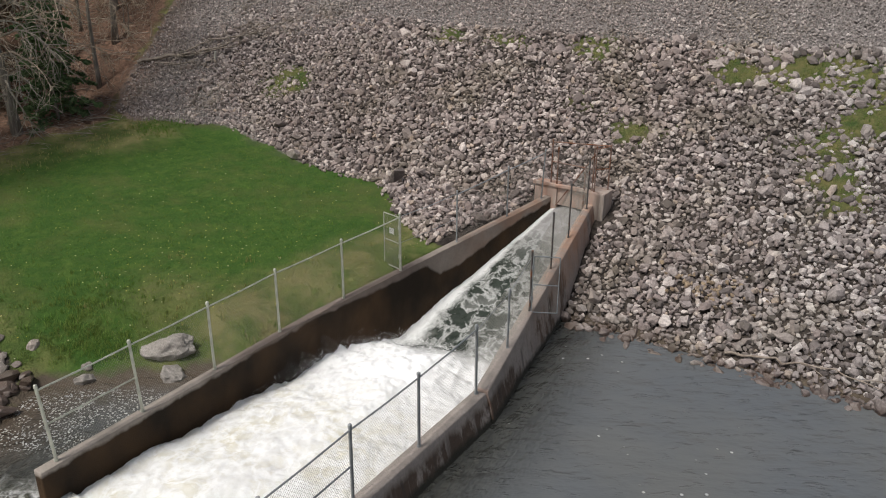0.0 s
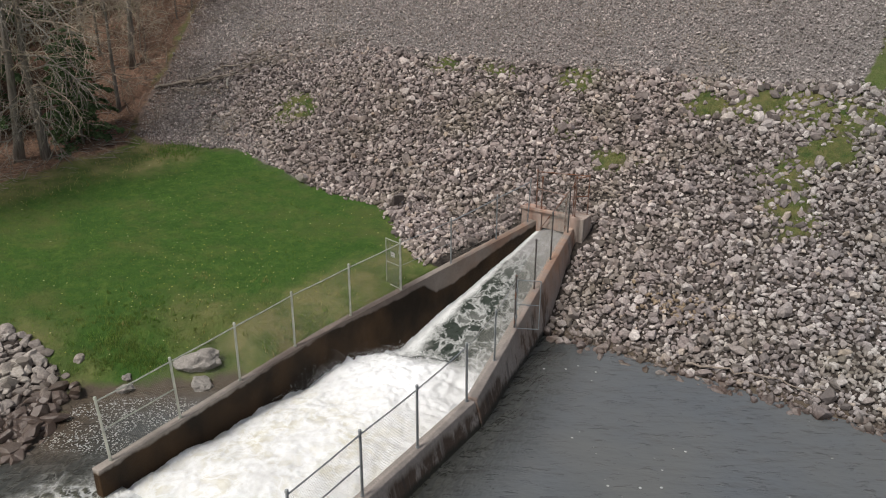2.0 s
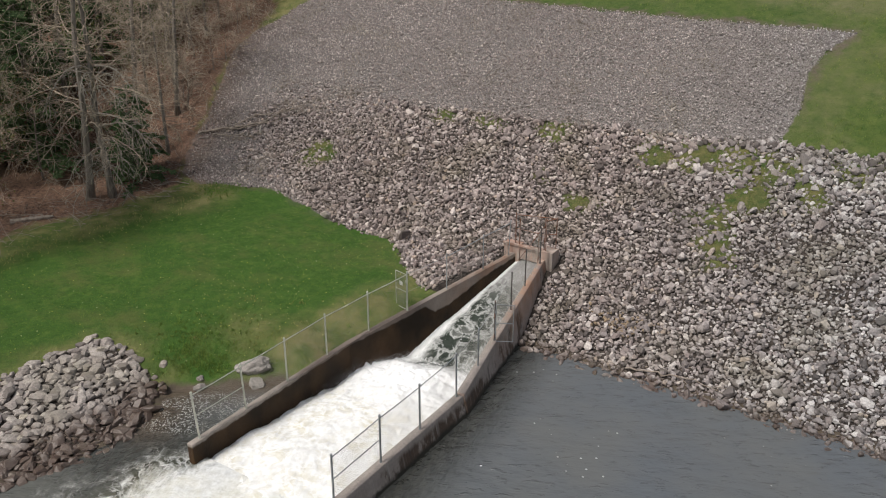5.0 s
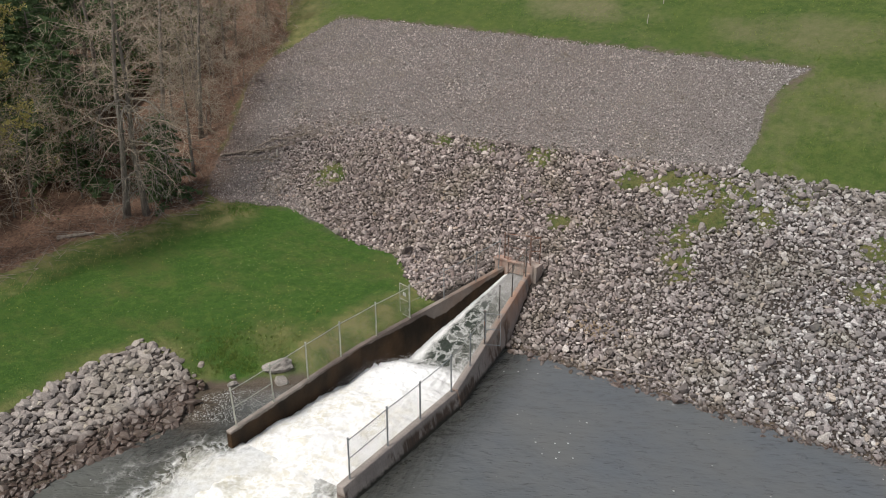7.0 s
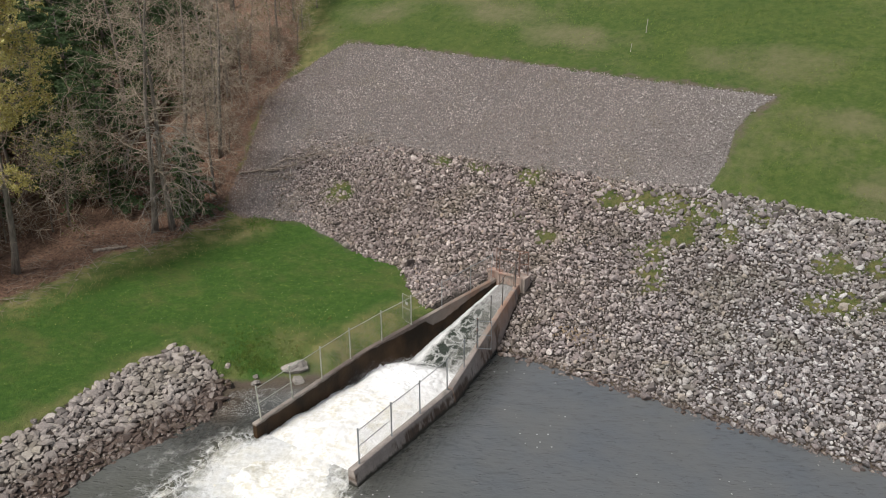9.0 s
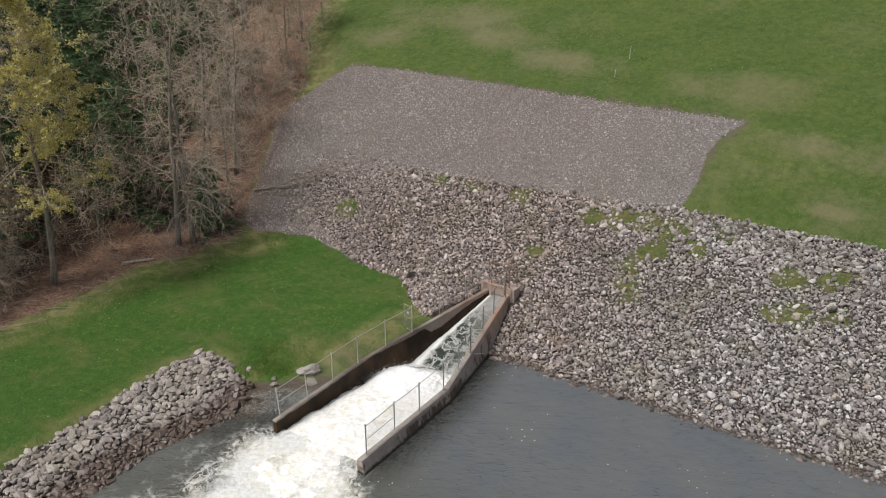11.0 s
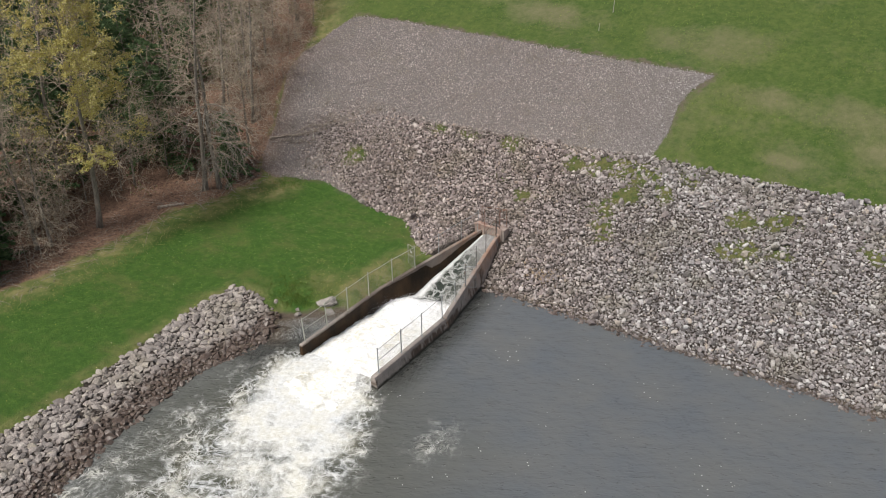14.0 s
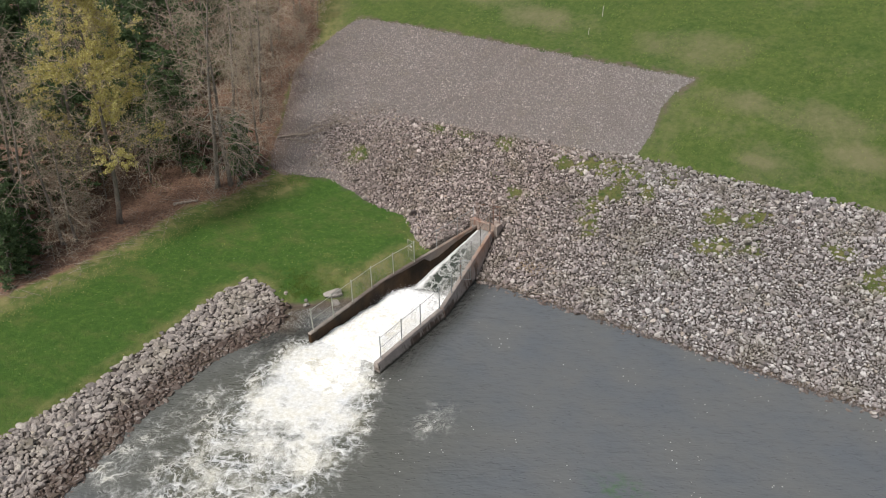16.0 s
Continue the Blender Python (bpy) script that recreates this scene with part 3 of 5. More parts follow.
def water_material():
    n = Nodes("river_water")
    turned = n.put("Mapping", {"Vector": n.place, "Rotation": (0, 0, -0.55)}).outputs[0]
    swell = n.noise(0.2, 4, 0.55)
    ripple = n.noise(1.5, 3, 0.5, at=turned, stretch=(0.75, 1.35, 1))
    chop = n.noise(0.85, 3, 0.5, at=turned, stretch=(0.6, 1.3, 1))
    dash = n.step(n.noise(2.3, 3, 0.5, at=turned, stretch=(0.8, 1.9, 1)), 0.58, 0.76)
    wake = n.noise(1.6, 3, 0.55, stretch=(1.7, 0.6, 1))
    swirl = n.put("TexNoise", {"Vector": n.place, "Scale": 0.4, "Detail": 2.0})
    curl = n.put("TexNoise", {"Vector": n.place, "Scale": 1.8, "Detail": 1.0})
    off = n.put("VectorMath", {0: swirl.outputs["Color"], 1: (1.7, 1.7, 0)}, operation="MULTIPLY").outputs[0]
    at = n.put("VectorMath", {0: n.place, 1: off}, operation="ADD").outputs[0]
    off = n.put("VectorMath", {0: curl.outputs["Color"], 1: (0.3, 0.3, 0)}, operation="MULTIPLY").outputs[0]
    at = n.put("VectorMath", {0: at, 1: off}, operation="ADD").outputs[0]
    amount = n.attr("foam")
    body = n.noise(0.42, 6, 0.62, at=at)
    fine = n.noise(3.2, 6, 0.7)
    thick = n.math("ADD", n.math("MULTIPLY", amount, 1.5), n.math("MULTIPLY_ADD", body, 1.9, -0.95))
    thick = n.math("ADD", thick, n.math("MULTIPLY_ADD", fine, 0.45, n.math("MULTIPLY_ADD", n.noise(1.3, 4, 0.6, at=at), 0.9, -0.675)))
    net = 0.0
    for scale, wide, much in ((0.62, 0.055, 1.0), (1.35, 0.06, 0.9), (2.9, 0.055, 0.6)):
        vein = n.put("TexNoise", {"Vector": at, "Scale": scale, "Detail": 2.5, "Roughness": 0.5}).outputs["Fac"]
        net = n.math("MAXIMUM", net, n.step(n.math("ABSOLUTE", n.math("SUBTRACT", vein, 0.5)), wide, 0.008, 0.0, much))
    net = n.math("MULTIPLY", net, n.step(n.math("MULTIPLY_ADD", fine, 0.5, n.noise(1.1, 3, 0.5)), 0.58, 0.8, 0.1, 1.0))
    lace = n.math("MULTIPLY", net, n.step(thick, 0.05, 0.62))
    froth = n.math("MAXIMUM", n.step(thick, 0.72, 1.2), n.math("MULTIPLY", lace, n.step(thick, 0.1, 0.6, 0.65, 0.95)))
    froth = n.math("MULTIPLY", froth, n.step(amount, 0.03, 0.22))
    flecks = n.math("MULTIPLY", n.step(n.cells(2.6, "F1"), 0.14, 0.07), n.step(n.noise(0.2, 5, 0.7), 0.54, 0.6))
    grains = n.cells(15.0, "F1")
    near = n.math("MULTIPLY", n.step(n.math("MULTIPLY_ADD", n.noise(7, 5, 0.7), 0.5, grains), 0.66, 0.54), n.math("MULTIPLY", n.attr("spots"), n.step(n.noise(0.8, 5, 0.65), 0.4, 0.47)))
    froth = n.math("MAXIMUM", froth, n.math("MAXIMUM", n.math("MULTIPLY", flecks, 0.65), n.math("MULTIPLY", near, 0.8)))
    deep = n.mix(n.step(swell, 0.36, 0.64), (0.099, 0.109, 0.12), (0.114, 0.118, 0.118))
    deep = n.mix(n.step(n.noise(0.11, 5, 0.65), 0.58, 0.78, 0, 0.35), deep, (0.08, 0.091, 0.092))
    deep = n.mix(n.attr("murk"), deep, (0.088, 0.09, 0.078))
    # beside the chute wall this paints the wall's dark reflection into the colour
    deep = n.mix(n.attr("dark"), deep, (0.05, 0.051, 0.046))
    weed = n.math("MULTIPLY", n.attr("weed"), n.step(n.noise(1.3, 5, 0.7), 0.45, 0.62))
    deep = n.mix(weed, deep, (0.075, 0.12, 0.075))
    deep = n.mix(n.step(amount, 0.15, 0.9), deep, n.mix(n.step(body, 0.35, 0.65), (0.075, 0.082, 0.062), (0.21, 0.195, 0.125)))
    deep = n.mix(n.attr("shallow"), deep, (0.09, 0.07, 0.052))
    colour = n.mix(froth, deep, n.mix(n.step(body, 0.3, 0.7), n.mix(n.step(fine, 0.35, 0.65), (0.55, 0.57, 0.6), (0.70, 0.72, 0.74)), n.mix(n.step(fine, 0.35, 0.65), (0.56, 0.535, 0.44), (0.74, 0.73, 0.68))))
    waves = n.math("MULTIPLY_ADD", ripple, 0.34, n.math("MULTIPLY_ADD", chop, 0.5, n.math("MULTIPLY", dash, 0.2)))
    waves = n.math("MULTIPLY", waves, n.math("MULTIPLY_ADD", n.attr("dark"), 0.25, n.step(swell, 0.35, 0.65, 1.0, 0.55)))
    waves = n.math("MULTIPLY", waves, n.step(froth, 0.0, 0.6, 1.0, 0.15))
    waves = n.math("MULTIPLY_ADD", n.math("MULTIPLY", wake, n.attr("dark")), 1.5, waves)
    height = n.math("MULTIPLY_ADD", froth, 0.18, waves)
    height = n.math("MULTIPLY_ADD", n.math("MULTIPLY", fine, n.step(amount, 0.1, 0.6)), 0.2, height)
    n.bsdf.inputs["IOR"].default_value = 1.33
    return n.done(colour, n.step(froth, 0, 1, 0.05, 0.75), n.bump(height, 0.85, 0.4))


def build_pool():
    xs = np.concatenate([np.arange(-9, 16, 0.35), np.arange(16, 28, 1.0), np.arange(28, 140, 4.0)])
    ys = np.concatenate([np.arange(-160, -30, 4.0), np.arange(-30, 15.6, 0.35)])
    gx, gy = np.meshgrid(xs, ys)
    w, h = len(xs), len(ys)
    i = (np.arange(h - 1)[:, None] * w + np.arange(w - 1)).ravel()
    cx, cy = (gx + 0.17).ravel()[i], (gy + 0.17).ravel()[i]
    keep = ~((cx > chute_left(cy) - 0.2) & (cx < chute_right(cy) + 0.3) & (cy > 0))
    keep &= ~((cy > 7) & (cx < 3)) 
    i = i[keep]
    verts = np.stack([gx, gy, 0 * gx], -1).reshape(-1, 3)
    me = mesh_of("water", verts.tolist(), np.stack([i, i + 1, i + 1 + w, i + w], 1).tolist(), water_material(), True)
    foam = foam_amount(gx.ravel(), gy.ravel())
    x, y = gx.ravel(), gy.ravel()
    spots = smooth(1.85, 1.35, np.hypot((x + 2.1) * 0.95 - 0.45 * (y - 1.9), (y - 1.9) * 0.9 - 0.1 * (x + 2.1)))
    weed = np.maximum(smooth(2.2, 0.6, np.hypot(x - 24.6, (y + 1.6) * 1.2)), 0.7 * smooth(2.0, 0.5, np.hypot(x - 26.2, y + 3.8)))
    murk = smooth(17, 4, np.hypot(x - 4, y + 9))
    # strip along the chute's right wall where its reflection is painted on the pool
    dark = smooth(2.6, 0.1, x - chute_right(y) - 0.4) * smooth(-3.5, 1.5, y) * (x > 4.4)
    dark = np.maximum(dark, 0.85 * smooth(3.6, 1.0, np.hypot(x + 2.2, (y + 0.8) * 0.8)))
    shallow = smooth(-0.95, -0.05, ground(x, y)) * smooth(1.5, 0.5, x) * smooth(-1.5, 0.5, y)
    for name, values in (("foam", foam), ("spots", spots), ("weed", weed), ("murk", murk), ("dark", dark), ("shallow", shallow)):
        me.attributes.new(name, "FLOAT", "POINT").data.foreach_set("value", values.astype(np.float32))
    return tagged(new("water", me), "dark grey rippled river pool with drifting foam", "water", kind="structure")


build_pool()


def surge_height(y):
    return np.interp(y, [-7, -4, 0, 2, 4, 6, 8, 10, 11.1, 13.4, 17.8, 18.4], [0.0, 0.0, -0.2, -0.22, -0.4, -0.52, -0.65, -0.8, -0.96, -0.06, 1.76, 1.82])


def surge_material():
    n = Nodes("white_water")
    y = n.put("SeparateXYZ", {0: n.place}).outputs["Y"]
    across = n.attr("across")
    swirl = n.put("TexNoise", {"Vector": n.place, "Scale": 1.1, "Detail": 3.0})
    off = n.put("VectorMath", {0: swirl.outputs["Color"], 1: (0.8, 0.8, 0.4)}, operation="MULTIPLY").outputs[0]
    at = n.put("VectorMath", {0: n.place, 1: off}, operation="ADD").outputs[0]
    churn = n.noise(0.8, 7, 0.66, at=at)
    fine = n.noise(7.0, 6, 0.75, at=at)
    lace = n.math("MULTIPLY_ADD", n.math("ABSOLUTE", n.math("ADD", n.noise(1.5, 5, 0.6, at=at), -0.5)), -2.0, 1.0)
    white = n.mix(n.step(churn, 0.44, 0.66), (0.79, 0.79, 0.775), (0.66, 0.625, 0.5))
    white = n.mix(n.step(n.noise(9.0, 6, 0.8), 0.45, 0.68, 0, 0.5), white, n.mix(0.4, white, (0.6, 0.57, 0.47)))
    white = n.mix(n.step(lace, 0.84, 0.985, 0, 0.8), white, (0.87, 0.875, 0.87))
    hole = n.math("MULTIPLY", n.step(n.noise(0.55, 5, 0.62, at=at), 0.57, 0.68, 0, 0.75), n.step(y, 1.5, -2.5))
    white = n.mix(hole, white, (0.3, 0.275, 0.17))
    mist = n.step(n.math("MULTIPLY_ADD", churn, 2.5, y), 6.8, 9.6)
    white = n.mix(mist, white, (0.9, 0.905, 0.905))
    sheet = n.mix(n.step(n.noise(1.1, 6, 0.68, stretch=(2.6, 0.5, 1.0)), 0.35, 0.68), (0.2, 0.198, 0.196), (0.36, 0.355, 0.35))
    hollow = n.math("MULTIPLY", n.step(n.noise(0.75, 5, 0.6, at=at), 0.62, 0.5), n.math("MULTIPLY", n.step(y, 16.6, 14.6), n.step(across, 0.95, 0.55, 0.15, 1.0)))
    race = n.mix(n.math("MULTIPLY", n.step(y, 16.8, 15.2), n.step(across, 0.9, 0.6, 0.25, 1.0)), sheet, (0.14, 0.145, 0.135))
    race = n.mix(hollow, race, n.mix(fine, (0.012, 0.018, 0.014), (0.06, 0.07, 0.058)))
    crest = n.math("MULTIPLY", n.step(lace, 0.87, 0.985), n.step(fine, 0.3, 0.52, 0.15, 1.0))
    race = n.mix(n.math("MULTIPLY", crest, n.step(y, 17.4, 14.5, 0.1, 0.55)), race, (0.66, 0.665, 0.65))
    side = n.math("MULTIPLY_ADD", fine, 0.1, n.math("MULTIPLY_ADD", churn, 0.22, across))
    race = n.mix(n.step(side, n.step(y, 11.0, 17.5, 0.35, 0.3), n.step(y, 11.0, 17.5, 0.25, 0.22)), race, (0.76, 0.77, 0.76))
    front = n.math("MULTIPLY_ADD", across, -1.6, n.math("MULTIPLY_ADD", churn, 2.2, y))
    colour = n.mix(n.step(front, 11.5, 10.7), race, white)
    rough = n.step(front, 11.4, 10.5, 0.2, 0.8)
    return n.done(colour, rough, spec=0.3, normal=n.bump(n.math("MULTIPLY_ADD", n.noise(6.0, 8, 0.8), 1.0, n.math("MULTIPLY", lace, 0.12)), n.step(mist, 0, 1, 0.5, 0.3), 0.08))


def build_surge():
    vs, us = np.arange(18.3, -7.0, -0.07), np.linspace(0, 1, 104)
    uu, yy = np.meshgrid(us, vs)
    left = np.where(yy > -0.5, chute_left(yy), np.interp(yy, [-7, -4.3, -0.5], [1.2, -0.4, 0.26]))
    right = np.where(yy > -0.8, chute_right(yy), np.interp(yy, [-7, -2, -0.8], [7.6, 6.9, 6.1]))
    xx = left + (right - left) * uu
    zz = surge_height(yy) + np.interp(yy, [-7, -2, 5, 9, 10.5], [0.0, 0.2, 0.36, 0.42, 0.12]) * np.sin(np.pi * uu) + 0.12 * np.exp(-((yy - 9.8 - 0.5 * uu) / 0.7) ** 2)
    rough = np.interp(yy, [-7, -3, 3, 7, 9.8, 10.8, 11.4, 14.5, 16.5, 18], [0.05, 0.06, 0.075, 0.11, 0.19, 0.16, 0.12, 0.09, 0.03, 0.012])
    verts = []
    for x, y, z, r, u in zip(xx.ravel(), yy.ravel(), zz.ravel(), rough.ravel(), uu.ravel()):
        p = Vector((x * 0.75, y * 0.6, 0.3))
        p = p + noise.noise_vector(p * 1.3) * 0.1
        bulge = noise.fractal(p, 0.7, 2.2, 7) * r * 1.15 + (0.5 - abs(noise.noise(p * 4.1))) * r * 0.4 + (0.4 - abs(noise.noise(p * 9.7))) * r * 0.22 + noise.noise(p * 24.0) * r * 0.16
        bulge *= 1 + 0.9 * math.exp(-u / 0.04) * (-0.5 < y < 10)
        torn = 0.10 * noise.fractal(Vector((x * 0.9, y * 0.9, 4.0)), 0.8, 2.1, 4)
        rim = 0.0 if y > -0.5 else -0.4 * (1 - smooth(0.0, 0.24, min(u, 1 - u) + torn)) * float(smooth(-0.5, -1.8, y))
        end = -0.35 * float(smooth(-2.5, -6.5, y + 9 * torn))
        verts.append((x, y, z + bulge + rim + end))
    w, h = len(us), len(vs)
    i = (np.arange(h - 1)[:, None] * w + np.arange(w - 1)).ravel()
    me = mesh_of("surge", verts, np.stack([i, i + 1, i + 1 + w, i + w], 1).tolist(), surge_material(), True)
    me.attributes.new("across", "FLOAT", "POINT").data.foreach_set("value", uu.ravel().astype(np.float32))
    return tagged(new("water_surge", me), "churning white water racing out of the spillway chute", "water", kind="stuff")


build_surge()


def build_spray():
    """Drops thrown up where the race meets the pool of the chute."""
    rng = np.random.default_rng(14)
    count = 9000
    y = rng.normal(8.8, 1.3, count).clip(4.5, 11.0)
    x = chute_left(y) + 0.1 + np.abs(rng.normal(0, 1.7, count))
    z = surge_height(y) + 0.15 + np.abs(rng.normal(0, 0.2, count)) ** 1.3 * 1.3 * np.interp(y, [4.5, 8, 10.8], [0.6, 1.2, 0.5])
    t = np.array([[1, 0, 0], [-0.5, 0.87, 0], [-0.5, -0.87, 0], [0, 0, 1.3], [0, 0, -1.0]])
    f = np.array([[0, 1, 3], [1, 2, 3], [2, 0, 3], [1, 0, 4], [2, 1, 4], [0, 2, 4]])
    drops = Nodes("spray").done((0.85, 0.86, 0.86), 0.4)
    ob = heap("spray", np.stack([x, y, z], 1), rng.lognormal(math.log(0.0065), 0.4, count), [(t, f)], rng, 1.5, drops)
    return tagged(ob, "white spray drops over the churning water", "spray", kind="stuff")


# ---- spillway chute ----
def build_chute():
    chute = empty("spillway_chute", 3.3, 8, 0)
    bpy.context.view_layer.update()
    left = [(-0.1, -0.45), (-0.1, 8.2), (2.6, 17.8), (2.87, 17.8), (0.17, 8.2), (0.17, -0.45)]
    part("side_wall", slab(left, -2.2, [0.82, 0.82, 2.22, 2.22, 0.82, 0.82], 0.035), WET_CONCRETE, chute, "concrete wall, black and wet inside")
    bm = slab([(6.02, -0.62), (6.02, 7.35), (6.35, 7.35), (6.35, -0.62)], -2.2, 0.82)
    for v in bm.verts:
        if v.co.x > 6.3 and v.co.z < 0:
            v.co.x += 0.75
    bmesh.ops.bevel(bm, geom=bm.edges[:], offset=0.04, segments=2, affect="EDGES", profile=0.6)
    part("side_wall", bm, SPLASHED, chute, "chipped concrete wall with dark water stains")
    bm = slab([(6.02, 7.39), (4.18, 17.8), (4.46, 17.8), (6.36, 7.39)], -2.2, [0.84, 2.22, 2.22, 0.84])
    for v in bm.verts:
        if v.co.z < 0:
            v.co.x += 0.8 if v.co.x > 6.2 or 4.3 < v.co.x < 5 else 0.0
    bmesh.ops.bevel(bm, geom=bm.edges[:], offset=0.04, segments=2, affect="EDGES", profile=0.6)
    part("side_wall", bm, SPLASHED, chute, "concrete wall with dark streaks and rust at its upper end")
    part("floor_slab", slab([(0.2, -0.4), (0.2, 8.2), (0.8, 10.8), (5.4, 10.8), (6.1, 7.6), (6.1, -0.4)], -2.4, -1.7), WET_CONCRETE, chute)
    part("floor_slab", slab([(0.95, 10.85), (2.9, 17.8), (4.15, 17.8), (5.4, 10.85)], -2.4, [-1.65, 1.2, 1.2, -1.65]), WET_CONCRETE, chute, "sloping wet concrete floor slab")
    return tagged(chute, "long weathered concrete spillway chute with flared side walls", "spillway")


build_chute()


def build_headwall():
    wall = empty("headwall", 3.6, 18.1, 1.0)
    bpy.context.view_layer.update()
    part("pier", slab([(2.2, 17.78), (3.07, 17.78), (3.07, 18.25), (2.2, 18.25)], -0.5, 2.68, 0.03), CONCRETE, wall, "rust-stained concrete pier")
    part("pier", slab([(4.2, 17.78), (4.85, 17.78), (4.85, 18.55), (4.2, 18.55)], -0.5, 2.64, 0.03), CONCRETE, wall, "rust-stained concrete pier")
    part("lintel", slab([(3.07, 17.84), (4.2, 17.84), (4.2, 18.2), (3.07, 18.2)], 1.93, 2.6, 0.02), CONCRETE, wall, "rust-stained concrete beam over the outlet")
    part("coping", slab([(2.16, 17.72), (4.24, 17.72), (4.24, 17.84), (2.16, 17.84)], 2.6, 2.72, 0.02), CONCRETE, wall)
    part("outlet_back", slab([(3.0, 18.5), (4.3, 18.5), (4.3, 18.6), (3.0, 18.6)], 0.6, 2.0), WET_CONCRETE, wall)
    return tagged(wall, "rust-stained concrete headwall at the outlet", "headwall")


build_headwall()


# ---- fences ----
def wires(a, b, height, low=0.06, pitch=0.085, r=0.0021):
    """Chain-link wires between two post feet a and b, as thin three-sided rods on two diagonals."""
    a, b = Vector(a), Vector(b)
    run = (b - a).to_2d().length
    rise = (b.z - a.z) / run
    way = Vector(((b - a).x / run, (b - a).y / run, 0))
    across = Vector((-way.y, way.x, 0))
    verts, faces = [], []
    n = int((run + height) / pitch)
    for lean, off in ((1, 0.003), (-1, -0.003)):
        for k in range(n + 1):
            s0 = k * pitch - height
            p, q = (s0, 0.0), (s0 + height, height)
            if p[0] < 0:
                p = (0.0, -s0)
            if q[0] > run:
                q = (run, run - s0)
            if q[1] - p[1] < 0.05:
                continue
            ends = []
            for u, v in (p, q):
                u = u if lean > 0 else run - u
                ends.append(a + way * u + Vector((0, 0, rise * u + low + v)) + across * off)
            base = len(verts)
            for e in ends:
                verts += [tuple(e + across * r), tuple(e - across * r + way * r), tuple(e - across * r - way * r)]
            faces += [(base, base + 1, base + 4, base + 3), (base + 1, base + 2, base + 5, base + 4), (base + 2, base, base + 3, base + 5)]
    return verts, faces


def post_mesh(foot, top, r, sides=10):
    """A tube post with a footing collar."""
    foot, top = Vector(foot), Vector(top)
    way = (top - foot).normalized()
    return tube([foot - way * 0.06, foot + way * 0.05, foot + way * 0.052, top], [r * 1.5, r * 1.4, r, r], sides)


def capped_post(foot, top, r, material, parent):
    foot, top = Vector(foot), Vector(top)
    way = (top - foot).normalized()
    post = part("post", post_mesh(foot, top, r), material, parent)
    part("post_cap", tube([top - way * 0.02, top + way * 0.005, top + way * 0.04, top + way * 0.06], [r * 1.28, r * 1.25, r * 1.1, r * 0.3], 10), material, post, "domed metal cap")
    return post


def build_fence(name, posts, height, label, rails, r=0.036, material=None, mid=(), railed=True):
    """Posts are (x, y, z, dx, dy) with the lean of the top; rails and mesh run from post to post."""
    material = material or GALVANISED
    fence = empty(name, *posts[0][:3])
    bpy.context.view_layer.update()
    tops = []
    for x, y, z, dx, dy in posts:
        top = (x + dx, y + dy, z + height)
        tops.append(top)
        capped_post((x, y, z), top, r, material, fence)
    for n in rails:
        p, q = Vector(tops[n]), Vector(tops[n + 1])
        if railed:
            part("top_rail", tube([p - Vector((0, 0, 0.09)), (p + q) / 2 - Vector((0, 0, 0.105)), q - Vector((0, 0, 0.09))], 0.021, 8), material, fence)
        part("wire_mesh", wires(posts[n][:3], posts[n + 1][:3], height - 0.17), WIRE, fence, "chain-link wire mesh")
    for n in mid:
        p = Vector(posts[n][:3]).lerp(Vector(tops[n]), 0.5)
        q = Vector(posts[n + 1][:3]).lerp(Vector(tops[n + 1]), 0.5)
        part("brace_rail", tube([p, q], 0.021, 8), material, fence)
    return tagged(fence, label, "fence")


LEFT_POSTS = [(0.04, 0.0, 0.82, -0.02, -0.1), (0.05, 2.22, 0.82, -0.02, -0.06), (0.02, 4.47, 0.82, 0.0, 0.0), (0.0, 6.86, 0.82, 0, 0),
              (0.33, 9.25, 0.95, 0, 0), (0.95, 11.28, 1.25, 0, 0), (1.57, 13.55, 1.58, 0, 0), (2.18, 15.8, 1.92, 0, 0), (2.62, 17.5, 2.18, 0.05, 0.05)]
RIGHT_POSTS = [(6.22, -0.05, 0.82, 0, 0), (6.18, 2.42, 0.82, 0, 0), (6.2, 4.69, 0.82, 0, 0), (6.15, 7.2, 0.82, -0.03, 0),
               (5.6, 11.0, 1.3, 0, 0), (5.1, 13.3, 1.6, 0, 0), (4.72, 15.3, 1.87, 0, 0), (4.4, 17.4, 2.16, 0, 0)]
build_fence("chain_link_fence", LEFT_POSTS[:6], 1.88, "galvanised chain-link fence along the lawn side of the chute", (0, 1, 2, 3, 4), mid=(0,), material=PALE_STEEL)
build_fence("chain_link_fence", LEFT_POSTS[6:], 1.75, "thin chain-link fence climbing to the headwall", (0, 1), r=0.026)
build_fence("chain_link_fence", RIGHT_POSTS[:4], 1.84, "galvanised chain-link fence along the pool side of the chute", (0, 1, 2), mid=(0,))
build_fence("chain_link_fence", RIGHT_POSTS[4:], 1.8, "dark weathered chain-link fence on the sloping wall", (0, 1, 2), r=0.03, material=DARK_STEEL, railed=False)
fill = empty("chain_link_fence", 6.1, 7.4, 0.84)
bpy.context.view_layer.update()
capped_post((5.9, 9.2, 1.05), (5.9, 9.2, 2.75), 0.03, GALVANISED, fill)
part("top_wire", tube([(6.12, 7.25, 2.55), (5.9, 9.2, 2.66), (5.6, 10.95, 2.95)], 0.009, 5), GALVANISED, fill)
part("wire_mesh", wires((6.12, 7.3, 0.84), (5.62, 10.9, 1.28), 1.7), WIRE, fill)
tagged(fill, "grey chain-link panel between two fence posts", "fence")
link = empty("fence_wire", 0.95, 11.28, 3.05)
bpy.context.view_layer.update()
